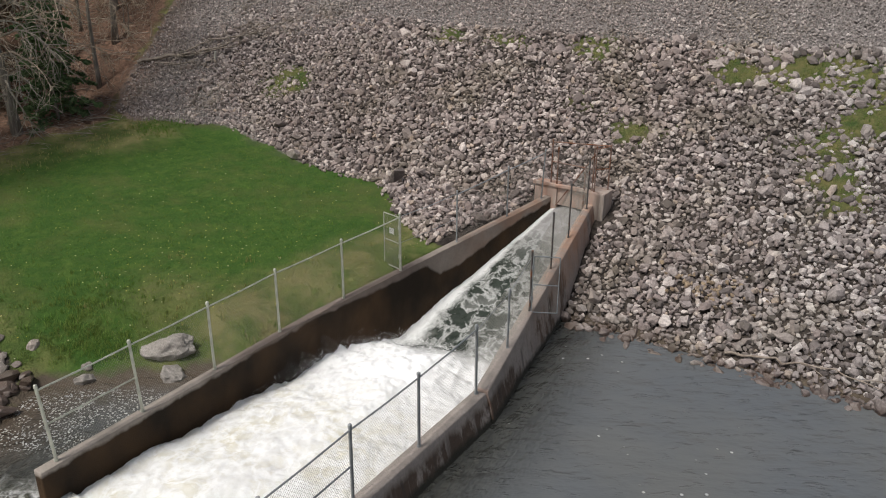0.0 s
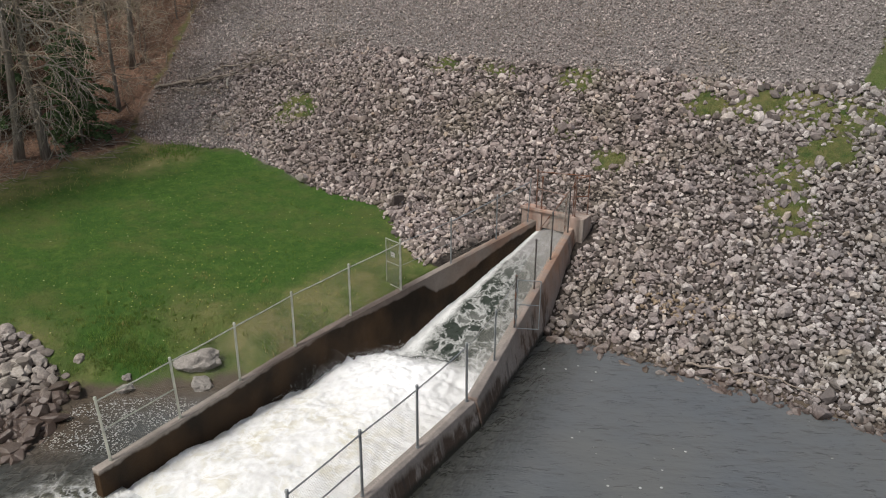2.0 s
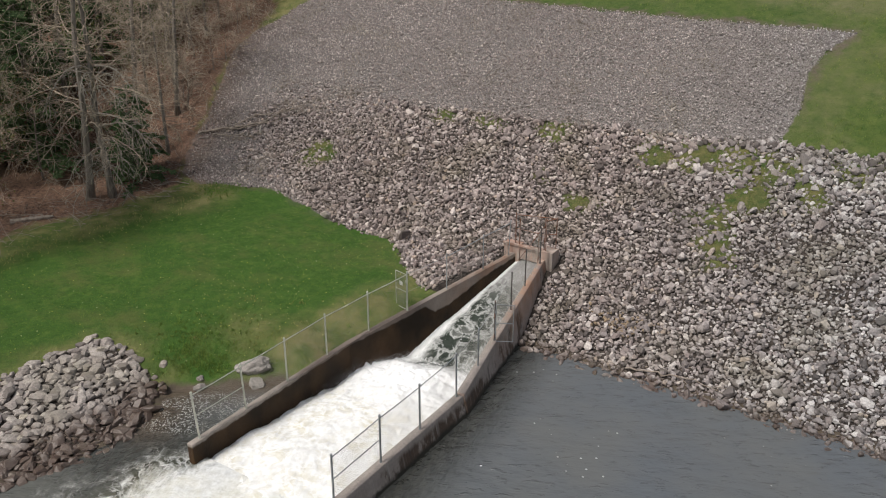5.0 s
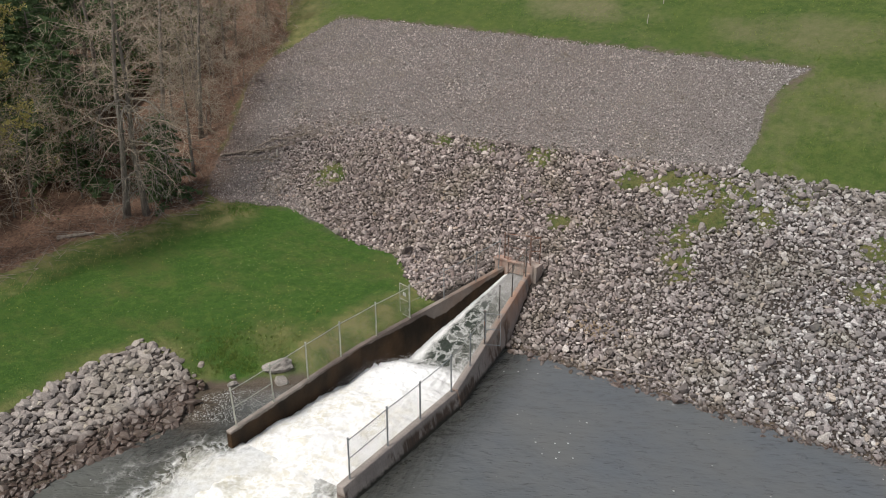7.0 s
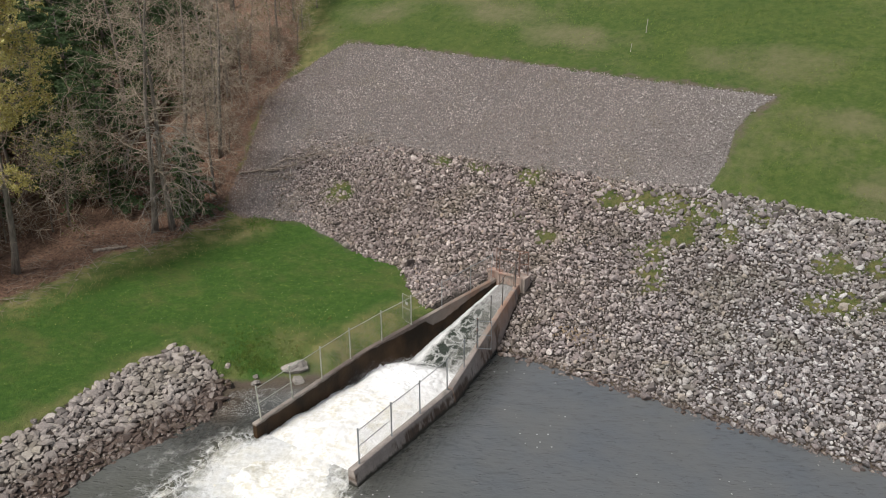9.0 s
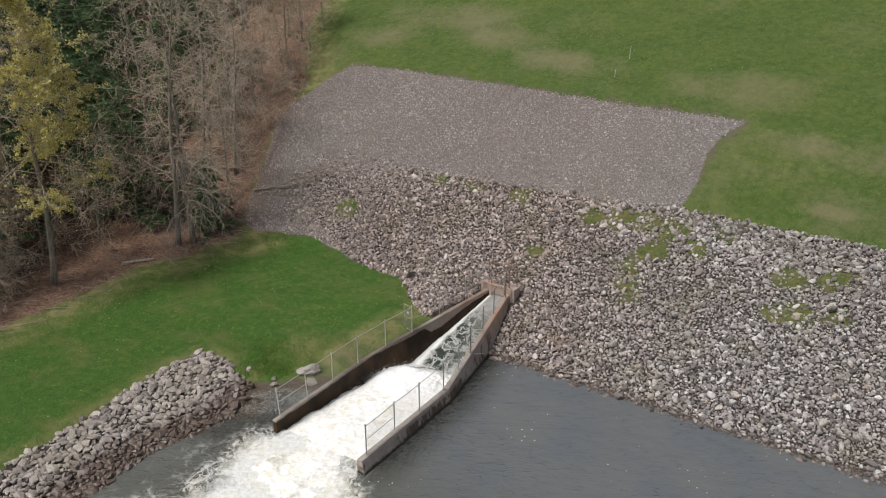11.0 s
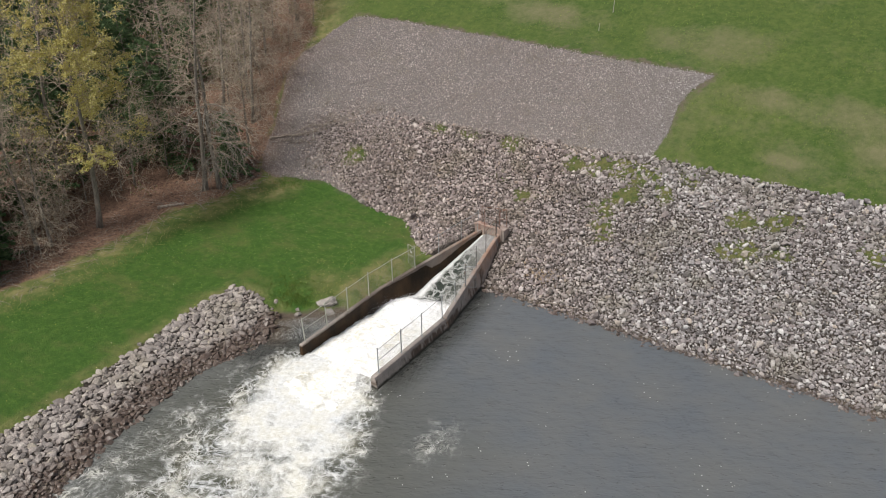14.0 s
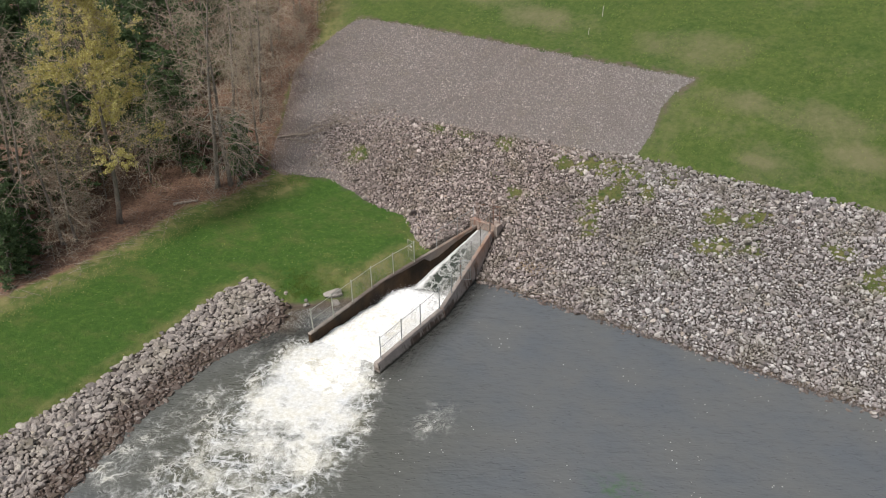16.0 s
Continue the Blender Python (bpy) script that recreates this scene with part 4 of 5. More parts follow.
part("strand", tube([(0.95, 11.28, 3.06), (1.26, 12.4, 3.13), (1.57, 13.55, 3.26)], 0.012, 5), GALVANISED, link)
part("strand", tube([(0.95, 11.28, 2.2), (1.26, 12.4, 2.28), (1.57, 13.55, 2.42)], 0.007, 5), GALVANISED, link)
tagged(link, "thin galvanised wire strands between fence posts", "wire")


def build_gate(hinge, free, height, label, material, sign):
    """A swung-open gate: a tube frame with a middle bar, mesh, and a small sign."""
    a, b = Vector(hinge), Vector(free)
    gate = empty("gate", *hinge)
    bpy.context.view_layer.update()
    up = Vector((0, 0, 1))
    for name, p, q in (("frame_bar", a, b), ("frame_bar", a + up * height * 0.5, b + up * height * 0.5), ("frame_bar", a + up * height, b + up * height), ("stile", a, a + up * height), ("stile", b, b + up * height)):
        bar = part(name, tube([p, q], 0.017, 8), material, gate)
        if name == "stile" and p == a:
            stile = bar
    part("wire_mesh", wires(a, b, height, 0.0), WIRE, gate)
    for h in (0.25, 0.8):
        m = a + up * height * h
        part("hinge", tube([m - up * 0.05, m + up * 0.05], 0.04, 8), material, stile)
    if sign:
        m = a.lerp(b, 0.55) + up * height * 0.68
        way = (b - a).normalized()
        out = Vector((way.y, -way.x, 0)) * 0.03
        bm = bmesh.new()
        for q in (m - way * 0.13 - up * 0.1, m + way * 0.13 - up * 0.1, m + way * 0.13 + up * 0.1, m - way * 0.13 + up * 0.1):
            bm.verts.new(q + out)
        bm.faces.new(bm.verts[:])
        bmesh.ops.solidify(bm, geom=bm.faces[:], thickness=0.006)
        part("sign_plate", bm, WHITE_PAINT, gate, "small plain white sign plate")
    return tagged(gate, label, "gate")


build_gate((0.9, 11.3, 1.3), (0.14, 11.55, 1.24), 1.72, "open chain-link gate beside the lawn with a small white sign", PALE_STEEL, True)
build_gate((5.66, 10.98, 1.3), (6.22, 11.48, 1.2), 1.7, "open chain-link gate swung out over the riprap", GALVANISED, False)


def build_railing():
    rail = empty("headwall_railing", 3.5, 18, 2.66)
    bpy.context.view_layer.update()
    feet = [(2.75, 17.95, 2.66), (3.05, 17.8, 2.7), (4.3, 18.0, 2.62), (4.42, 17.9, 2.62), (4.72, 18.4, 2.62)]
    for (x, y, z), h in zip(feet, (1.55, 1.3, 1.55, 1.6, 1.6)):
        capped_post((x, y, z), (x, y, z + h), 0.026, RUSTY, rail)
    for a, b in (((2.75, 17.95, 4.15), (4.72, 18.4, 4.2)), ((4.3, 18.0, 4.1), (4.72, 18.4, 4.2)), ((2.75, 17.95, 3.45), (4.3, 18.0, 3.4)), ((3.1, 17.7, 1.95), (4.35, 17.95, 3.95)), ((4.3, 18.0, 3.4), (4.72, 18.4, 3.4))):
        part("bar", tube([a, b], 0.022, 8), RUSTY, rail)
    part("wire_mesh", wires((2.75, 17.95, 2.68), (4.3, 18.0, 2.64), 1.4), WIRE, rail)
    part("gate_stem", tube([(4.12, 17.74, 1.9), (4.12, 17.74, 3.6)], 0.035, 8), RUSTY, rail, "rusty upright steel bar")
    return tagged(rail, "rusty pipe railing on the outlet headwall", "railing")


build_railing()


# ---- stones ----
def rock_shapes(count, flat, seed, points=14, planes=6, deep_cut=0.5):
    """Worn broken stones: hulls of points on a squashed ball that is cut flat on a few sides."""
    rng = random.Random(seed)
    shapes = []
    for _ in range(count):
        bm = bmesh.new()
        wide, deep = rng.uniform(0.95, 1.3), rng.uniform(0.68, 0.95)
        cuts = [(Vector((rng.gauss(0, 1), rng.gauss(0, 1), rng.gauss(0, 0.8))).normalized(), rng.uniform(deep_cut, deep_cut + 0.24)) for _ in range(planes)]
        for k in range(points):
            h = 1 - 2 * (k + 0.5) / points
            a = k * 2.39996 + rng.uniform(-0.5, 0.5)
            v = Vector((math.sqrt(1 - h * h) * math.cos(a), math.sqrt(1 - h * h) * math.sin(a), h)) * rng.uniform(0.85, 1.15)
            for c, d in cuts:
                over = v.dot(c) - d
                if over > 0:
                    v -= c * over * 0.92
            bm.verts.new((v.x * wide, v.y * deep, v.z * flat))
        bmesh.ops.convex_hull(bm, input=bm.verts[:])
        loose = [v for v in bm.verts if not v.link_faces]
        bmesh.ops.delete(bm, geom=loose, context="VERTS")
        bmesh.ops.triangulate(bm, faces=bm.faces[:])
        bm.verts.index_update()
        shapes.append((np.array([v.co for v in bm.verts]), np.array([[v.index for v in f.verts] for f in bm.faces])))
        bm.free()
    return shapes


def turns(rng, count, tilt):
    """Random turns as matrices: any heading, and a lean of up to about tilt radians."""
    a, b, c = rng.uniform(0, 6.28, count), rng.normal(0, tilt, count), rng.normal(0, tilt, count)
    o, l = np.zeros(count), np.ones(count)
    rz = np.array([[np.cos(a), -np.sin(a), o], [np.sin(a), np.cos(a), o], [o, o, l]])
    rx = np.array([[l, o, o], [o, np.cos(b), -np.sin(b)], [o, np.sin(b), np.cos(b)]])
    ry = np.array([[np.cos(c), o, np.sin(c)], [o, l, o], [-np.sin(c), o, np.cos(c)]])
    return np.einsum("ijn,jkn,kln->nil", rx, ry, rz)


def heap(name, places, sizes, shapes, rng, tilt, material, parent=None):
    """Many stones in one mesh."""
    spin = turns(rng, len(places), tilt)
    kinds = rng.integers(0, len(shapes), len(places))
    verts, faces, base = [], [], 0
    for k, (v, f) in enumerate(shapes):
        some = np.nonzero(kinds == k)[0]
        if not len(some):
            continue
        all_v = np.einsum("nij,vj->nvi", spin[some], v) * sizes[some, None, None] + places[some, None]
        all_f = f[None] + (np.arange(len(some)) * len(v))[:, None, None] + base
        base += len(some) * len(v)
        verts.append(all_v.reshape(-1, 3))
        faces.append(all_f.reshape(-1, 3))
    me = mesh_of(name, np.concatenate(verts).tolist(), np.concatenate(faces).tolist(), material)
    ob = new(name, me)
    if parent:
        ob.parent = parent
        ob.matrix_parent_inverse = parent.matrix_world.inverted()
    return tagged(ob, kind="stuff")


def strewn(x0, x1, y0, y1, gap, rng, keep):
    gx, gy = np.meshgrid(np.arange(x0, x1, gap), np.arange(y0, y1, gap))
    x = gx.ravel() + rng.uniform(-0.5, 0.5, gx.size) * gap
    y = gy.ravel() + rng.uniform(-0.5, 0.5, gx.size) * gap
    some = keep(x, y)
    return x[some], y[some]


def stones(thing, name, x, y, sizes, shapes, rng, tilt, material, near, lift=0.6):
    """Stones as parts of a thing where near says so, and the rest in one mesh."""
    order = np.argsort(~near, kind="stable")
    x, y, sizes, near = x[order], y[order], sizes[order], near[order]
    z = ground(x, y) + sizes * rng.uniform(0.0, lift, len(x))
    places = np.stack([x, y, z], 1)
    count = min(300, int(near.sum()))
    meshes = [mesh_of(name, v.tolist(), f.tolist(), material) for v, f in shapes]
    spin = turns(rng, count, tilt)
    for n in range(count):
        ob = new(name, meshes[int(rng.integers(len(meshes)))])
        ob.parent = thing
        ob.matrix_parent_inverse = thing.matrix_world.inverted()
        ob.matrix_basis = Matrix.Translation(places[n]) @ Matrix(spin[n].tolist()).to_4x4() @ Matrix.Scale(float(sizes[n]), 4)
    heap("stone_fill", places[count:], sizes[count:], shapes, rng, tilt, material, thing)


def build_riprap():
    rng = np.random.default_rng(11)
    shapes = rock_shapes(18, 0.74, 5, 14, 8, 0.47)

    def keep(x, y):
        free = (x < chute_left(y) - 0.7) | (x > chute_right(y) + 0.6) | (y > 18.6)
        free &= ~((x > 1.9) & (x < 5.2) & (y > 17.5) & (y < 18.6))
        moss = in_spots(x, y, MOSSY)
        bald = in_spots(x, y, BARE)
        free &= (bald < rng.uniform(-0.25, 0.25, len(x))) | (rng.random(len(x)) < 0.06)
        return free & (area_distance(x, y, RIPRAP_AREA) > rng.uniform(-0.3, 0.2, len(x)) * (1 + 6 * smooth(-10, -15, x))) & ((area_distance(x, y, RIPRAP_AREA) > -0.2) | (area_distance(x, y, GRAVEL_AREA) > -0.1)) & (rng.random(len(x)) > 0.48 * smooth(-0.15, 0.3, moss))

    x, y = strewn(-20, 42, 12.3, 28.8, 0.152, rng, keep)
    moss = in_spots(x, y, MOSSY)
    sizes = rng.lognormal(math.log(0.114), 0.36, len(x)) * (1 - 0.15 * smooth(-9, -17, x)) * (1 + 0.2 * smooth(-0.5, 0.3, moss)) * (1 + 0.2 * smooth(24, 27, y) * smooth(2, 8, x))
    shore = rng.uniform(6.8, 42, 190)
    x, y = np.concatenate([x, shore]), np.concatenate([y, rng.normal(12.98, 0.27, 190)])
    sizes = np.concatenate([sizes, rng.uniform(0.11, 0.3, 190)])
    bank = empty("riprap_slope", 10, 14, 0)
    bpy.context.view_layer.update()
    near = (x > 5.5) & (x < 13) & (y < 17.5)
    stones(bank, "stone", x, y, np.clip(sizes, 0.065, 0.38), shapes, rng, 0.5, RIPRAP, near, 0.8)
    x, y = strewn(-20, 44, 12.6, 28.8, 0.25, rng, keep)
    sizes = rng.uniform(0.05, 0.11, len(x))
    heap("small_stones", np.stack([x, y, ground(x, y) + 0.025], 1), sizes, rock_shapes(6, 0.7, 41, 10), rng, 0.6, RIPRAP, bank)
    spread = rng.normal(0, 1, (70, 2)) * (0.75, 0.3) + (9.35, 15.85)
    x, y = spread[:, 0], spread[:, 1]
    heap("ochre_stones", np.stack([x, y, ground(x, y) + 0.12], 1), rng.uniform(0.05, 0.13, 70), shapes, rng, 0.5, OCHRE_STONE, bank)
    return tagged(bank, "slope of broken grey riprap stones on the dam", "riprap", kind="structure")


def build_bank():
    rng = np.random.default_rng(12)
    shapes = rock_shapes(20, 0.56, 8, 18, 9, 0.44)
    outline = BANK_AREA
    x, y = strewn(-10, 3, -30, 3, 0.225, rng, lambda x, y: area_distance(x, y, outline) > rng.uniform(-0.25, 0.1, len(x)))
    sizes = np.clip(rng.lognormal(math.log(0.22), 0.33, len(x)), 0.1, 0.42)
    bank = empty("rock_bank", -6, -5, 0)
    bpy.context.view_layer.update()
    stones(bank, "stone", x, y, sizes, shapes, rng, 0.24, BANK_STONE, (y > -4.5), 0.3)
    return tagged(bank, "river bank armoured with large grey broken stones", "riprap", kind="structure")


build_riprap()
build_bank()
build_spray()


# ---- gravel apron ----
def build_gravel():
    rng = np.random.default_rng(21)
    shapes = rock_shapes(8, 0.7, 31, 9)

    def keep(x, y):
        beside = np.where(x < -9, area_distance(x, y, RIPRAP_AREA) * (area_distance(x, y, RIPRAP_AREA) < 2.5), -1)
        return np.maximum(area_distance(x, y, GRAVEL_AREA), beside) > rng.uniform(-0.15, 0.12, len(x)) + 0.7 * rng.random(len(x)) * smooth(-2.0, 0.3, to_line(x, y, WOOD_EDGE))

    x, y = strewn(-29, 14.5, 17, 39.2, 0.128, rng, keep)
    sizes = np.clip(rng.lognormal(math.log(0.066), 0.28, len(x)), 0.035, 0.13)
    s = 0.48 * x + 0.88 * y + 0.25 * np.sin(0.5 * x - 0.3 * y) + 0.12 * np.sin(1.7 * x + y)
    ridge = (np.sin(7.4 * s) + 0.6 * np.sin(12.9 * s + 1.0)) * (0.35 + 0.65 * smooth(-6, -16, x))
    places = np.stack([x, y, ground(x, y) + sizes * 0.45 + 0.03 + 0.026 * ridge + rng.normal(0, 0.02, len(x))], 1)
    ob = heap("gravel", places, sizes, shapes, rng, 0.6, GRAVEL)
    return tagged(ob, "apron of crushed grey-brown gravel above the riprap", "gravel", kind="stuff")


build_gravel()


# ---- trees ----
def bark_material(name, dark, pale):
    n = Nodes(name)
    grain = n.noise(3.0, 6, 0.65, stretch=(3, 3, 0.5))
    colour = n.mix(n.step(grain, 0.35, 0.68), dark, pale)
    colour = n.mix(n.step(n.noise(0.7, 3), 0.5, 0.75, 0, 0.4), colour, (0.09, 0.1, 0.06))
    return n.done(colour, 0.95, n.bump(grain, 0.8, 0.03))


def leaf_material(name, low, mid, high):
    n = Nodes(name)
    colour = n.ramp(n.random(), [(0.0, low), (0.5, mid), (1.0, high)])
    colour = n.mix(n.step(n.noise(0.5, 3), 0.35, 0.7, 0, 0.5), colour, low)
    return n.leafy(colour, 0.45)


BARK = bark_material("grey_bark", (0.12, 0.102, 0.085), (0.31, 0.272, 0.235))
TWIG = bark_material("brown_twigs", (0.25, 0.2, 0.15), (0.52, 0.43, 0.335))
PALE_TWIG = bark_material("pale_twigs", (0.17, 0.148, 0.122), (0.4, 0.36, 0.305))
BUDS = leaf_material("yellow_green_buds", (0.38, 0.34, 0.11), (0.6, 0.535, 0.2), (0.76, 0.7, 0.34))
NEEDLES = leaf_material("hemlock_needles", (0.06, 0.1, 0.05), (0.115, 0.175, 0.08), (0.18, 0.25, 0.115))
DRY_LEAVES = leaf_material("dry_beech_leaves", (0.16, 0.085, 0.05), (0.26, 0.15, 0.085), (0.34, 0.22, 0.13))
SPRING = leaf_material("spring_leaves", (0.10, 0.12, 0.035), (0.17, 0.19, 0.06), (0.26, 0.26, 0.10))


def branch(rng, start, way, length, bends, droop, wander):
    pts = [Vector(start)]
    way = Vector(way).normalized()
    for k in range(bends):
        way = (way + Vector((rng.gauss(0, wander), rng.gauss(0, wander), rng.gauss(0, wander) - droop * (k + 1) / bends))).normalized()
        pts.append(pts[-1] + way * (length / bends))
    return pts


def along(pts, f):
    f = min(max(f, 0), 0.999) * (len(pts) - 1)
    k = int(f)
    return pts[k].lerp(pts[k + 1], f - k), (pts[k + 1] - pts[k]).normalized()


def sideways(rng, way, spread):
    """A way that leaves a branch sideways."""
    side = way.cross(Vector((rng.gauss(0, 1), rng.gauss(0, 1), rng.gauss(0, 1)))).normalized()
    return (way * (1 - spread) + side * spread).normalized()


class Pile:
    """Many tubes and leaves gathered into one mesh."""

    def __init__(self):
        self.verts, self.faces = [], []

    def add(self, piece):
        base = len(self.verts)
        self.verts += piece[0]
        self.faces += [tuple(i + base for i in f) for f in piece[1]]

    def leaf(self, rng, at, size, flat=0.0):
        a = Vector((rng.gauss(0, 1), rng.gauss(0, 1), rng.gauss(0, 1) * (1 - flat))).normalized()
        b = a.cross(Vector((rng.gauss(0, 1), rng.gauss(0, 1), rng.gauss(0, 1)))).normalized()
        base = len(self.verts)
        self.verts += [tuple(at + a * size), tuple(at + b * size * 0.5), tuple(at - a * size), tuple(at - b * size * 0.5)]
        self.faces.append((base, base + 1, base + 2, base + 3))

    def done(self):
        return self.verts, self.faces


def broadleaf(seed, height, spread, low, name="tree", limbs=26, leaves=None, per_twig=0, size=0.09, stems=1, dense=1.0, droop=0.12, skirt=0, skirt_way=0.0):
    """A tapered trunk with limbs, branches and twigs; leaves, if any, at the twigs' ends."""
    rng = random.Random(seed)
    tree = empty(name)
    bpy.context.view_layer.update()
    crown, foliage = Pile(), Pile()
    for stem in range(stems):
        base = Vector((1.1 * stem, 0.6 * stem, -0.3))
        trunk = branch(rng, base, (rng.gauss(0, 0.05), rng.gauss(0, 0.05), 1), height * (1 - 0.12 * stem), 12, 0, 0.035)
        r0 = 0.0108 * height
        radii = [r0 * (1.35 if k == 0 else 1.0) * (1 - 0.93 * k / 12) for k in range(13)]
        part("trunk", tube(trunk, radii, 9), BARK, tree, soft=True)
        for n in range(limbs):
            f = low + (0.97 - low) * ((n + rng.random()) / limbs) ** 0.9
            at, way = along(trunk, f)
            turn = n * 2.4 + rng.uniform(-0.4, 0.4)
            lift = 0.05 + 1.3 * max(0, f - 0.25) + rng.gauss(0, 0.15)
            reach = spread * (0.55 + 0.6 * math.sin(math.pi * min(1, (f - low) / (1 - low) * 0.85 + 0.15))) * rng.uniform(0.7, 1.15) * (1.05 - 0.5 * f)
            limb = branch(rng, at, (math.cos(turn), math.sin(turn), lift), reach, 6, droop * (1.2 - f), 0.17)
            rl = max(0.022, r0 * 0.24 * (1.1 - f))
            crown.add(tube(limb, [rl * (1 - 0.8 * k / 6) for k in range(7)], 5))
            for m in range(int(6 * dense + reach)):
                g = rng.uniform(0.2, 0.98)
                p, w = along(limb, g)
                bough = branch(rng, p, sideways(rng, w, 0.62), reach * rng.uniform(0.22, 0.48) * (1.2 - 0.6 * g), 3, droop * 0.6, 0.22)
                rb = max(0.015, rl * 0.5 * (1.1 - g))
                crown.add(tube(bough, [rb, rb * 0.75, rb * 0.5, rb * 0.3], 4))
                lean = (0.055 + 0.045 * (p.z < 11)) * (0.91 * p.x - 0.42 * p.y) - 0.12 * (p.z < 11) if per_twig > 10 else 0
                lush = noise.noise(p * 0.5 + Vector((seed, 3, 0))) > -lean
                for _ in range(int(6 * dense)):
                    p2, w2 = along(bough, rng.uniform(0.15, 1))
                    twig = branch(rng, p2, sideways(rng, w2, 0.55), rng.uniform(0.5, 1.3), 2, 0.05, 0.25)
                    crown.add(tube(twig, [0.014, 0.011, 0.006], 3))
                    if leaves:
                        for _ in range(per_twig if lush or per_twig < 4 else 2):
                            q, _w = along(twig, rng.uniform(0.2, 1))
                            foliage.leaf(rng, q + Vector((rng.gauss(0, 0.09), rng.gauss(0, 0.09), rng.gauss(0, 0.07))), size * rng.uniform(0.6, 1.3))
    low_boughs = Pile()
    for n in range(skirt):
        at, _way = along(trunk, rng.uniform(0.1, 0.46))
        turn = skirt_way + rng.gauss(0, 0.75)
        reach = rng.uniform(3.2, 5.6)
        limb = branch(rng, at, (math.cos(turn), math.sin(turn), rng.uniform(0.05, 0.5)), reach, 8, 0.3, 0.17)
        low_boughs.add(tube(limb, [0.06 - 0.0058 * k for k in range(9)], 6))
        for m in range(10):
            g = rng.uniform(0.25, 1.0)
            p, w = along(limb, g)
            bough = branch(rng, p, sideways(rng, w, 0.5), rng.uniform(0.9, 2.3), 5, 0.28, 0.2)
            low_boughs.add(tube(bough, [0.026, 0.022, 0.019, 0.016, 0.012, 0.008], 4))
            for _ in range(3):
                p2, w2 = along(bough, rng.uniform(0.2, 1))
                low_boughs.add(tube(branch(rng, p2, sideways(rng, w2, 0.5), rng.uniform(0.4, 1.1), 3, 0.2, 0.22), [0.014, 0.012, 0.01, 0.006], 3))
    if skirt:
        part("low_crown", low_boughs.done(), PALE_TWIG, tree, "pale drooping bare lower branches")
    crown = part("crown", crown.done(), TWIG, tree, "bare grey-brown branches")
    if leaves:
        part("leaves", foliage.done(), leaves, crown)
    return tree


def hemlock(seed, height, spread, name="conifer"):
    """A trunk with tiers of drooping boughs that carry flat sprays of needles."""
    rng = random.Random(seed)
    tree = empty(name)
    bpy.context.view_layer.update()
    trunk = branch(rng, (0, 0, -0.3), (0, 0, 1), height, 10, 0, 0.02)
    part("trunk", tube(trunk, [0.014 * height * (1 - 0.95 * k / 10) for k in range(11)], 8), BARK, tree, soft=True)
    needles, wood = Pile(), Pile()
    tiers = int(height * 5.5)
    for n in range(tiers):
        f = 0.06 + 0.93 * n / tiers
        at, _ = along(trunk, f)
        turn = n * 2.4 + rng.uniform(-0.5, 0.5)
        reach = spread * (1 - f) ** 0.5 * rng.uniform(0.4, 1.2) + 0.3
        bough = branch(rng, at, (math.cos(turn), math.sin(turn), 0.25 - 0.2 * (1 - f)), reach, 4, 0.22, 0.08)
        wood.add(tube(bough, [0.03, 0.024, 0.016, 0.01, 0.005], 4))
        for _ in range(int(9 + reach * 20)):
            g = rng.uniform(0.12, 1.0)
            p, w = along(bough, g)
            side = w.cross(Vector((0, 0, 1))).normalized() * rng.choice((-1, 1))
            tip = p + (side * rng.uniform(0.3, 1) + w * 0.6 + Vector((0, 0, rng.uniform(-0.45, 0.1)))) * (0.18 + 0.3 * reach * (1.1 - g)) * rng.uniform(0.5, 1.2)
            for k in range(3):
                q = p.lerp(tip, (k + rng.random()) / 3)
                needles.leaf(rng, q, rng.uniform(0.10, 0.2), 0.5)
    crown = part("crown", wood.done(), BARK, tree, "tiers of drooping branches")
    part("needles", needles.done(), NEEDLES, crown, "dark green drooping needles")
    return tree


def set_down(tree, x, y, turn, scale=1.0):
    """The pose of a tree on the ground."""
    return Matrix.Translation((x, y, float(ground(x, y)))) @ Matrix.Rotation(turn, 4, "Z") @ Matrix.Scale(scale, 4)


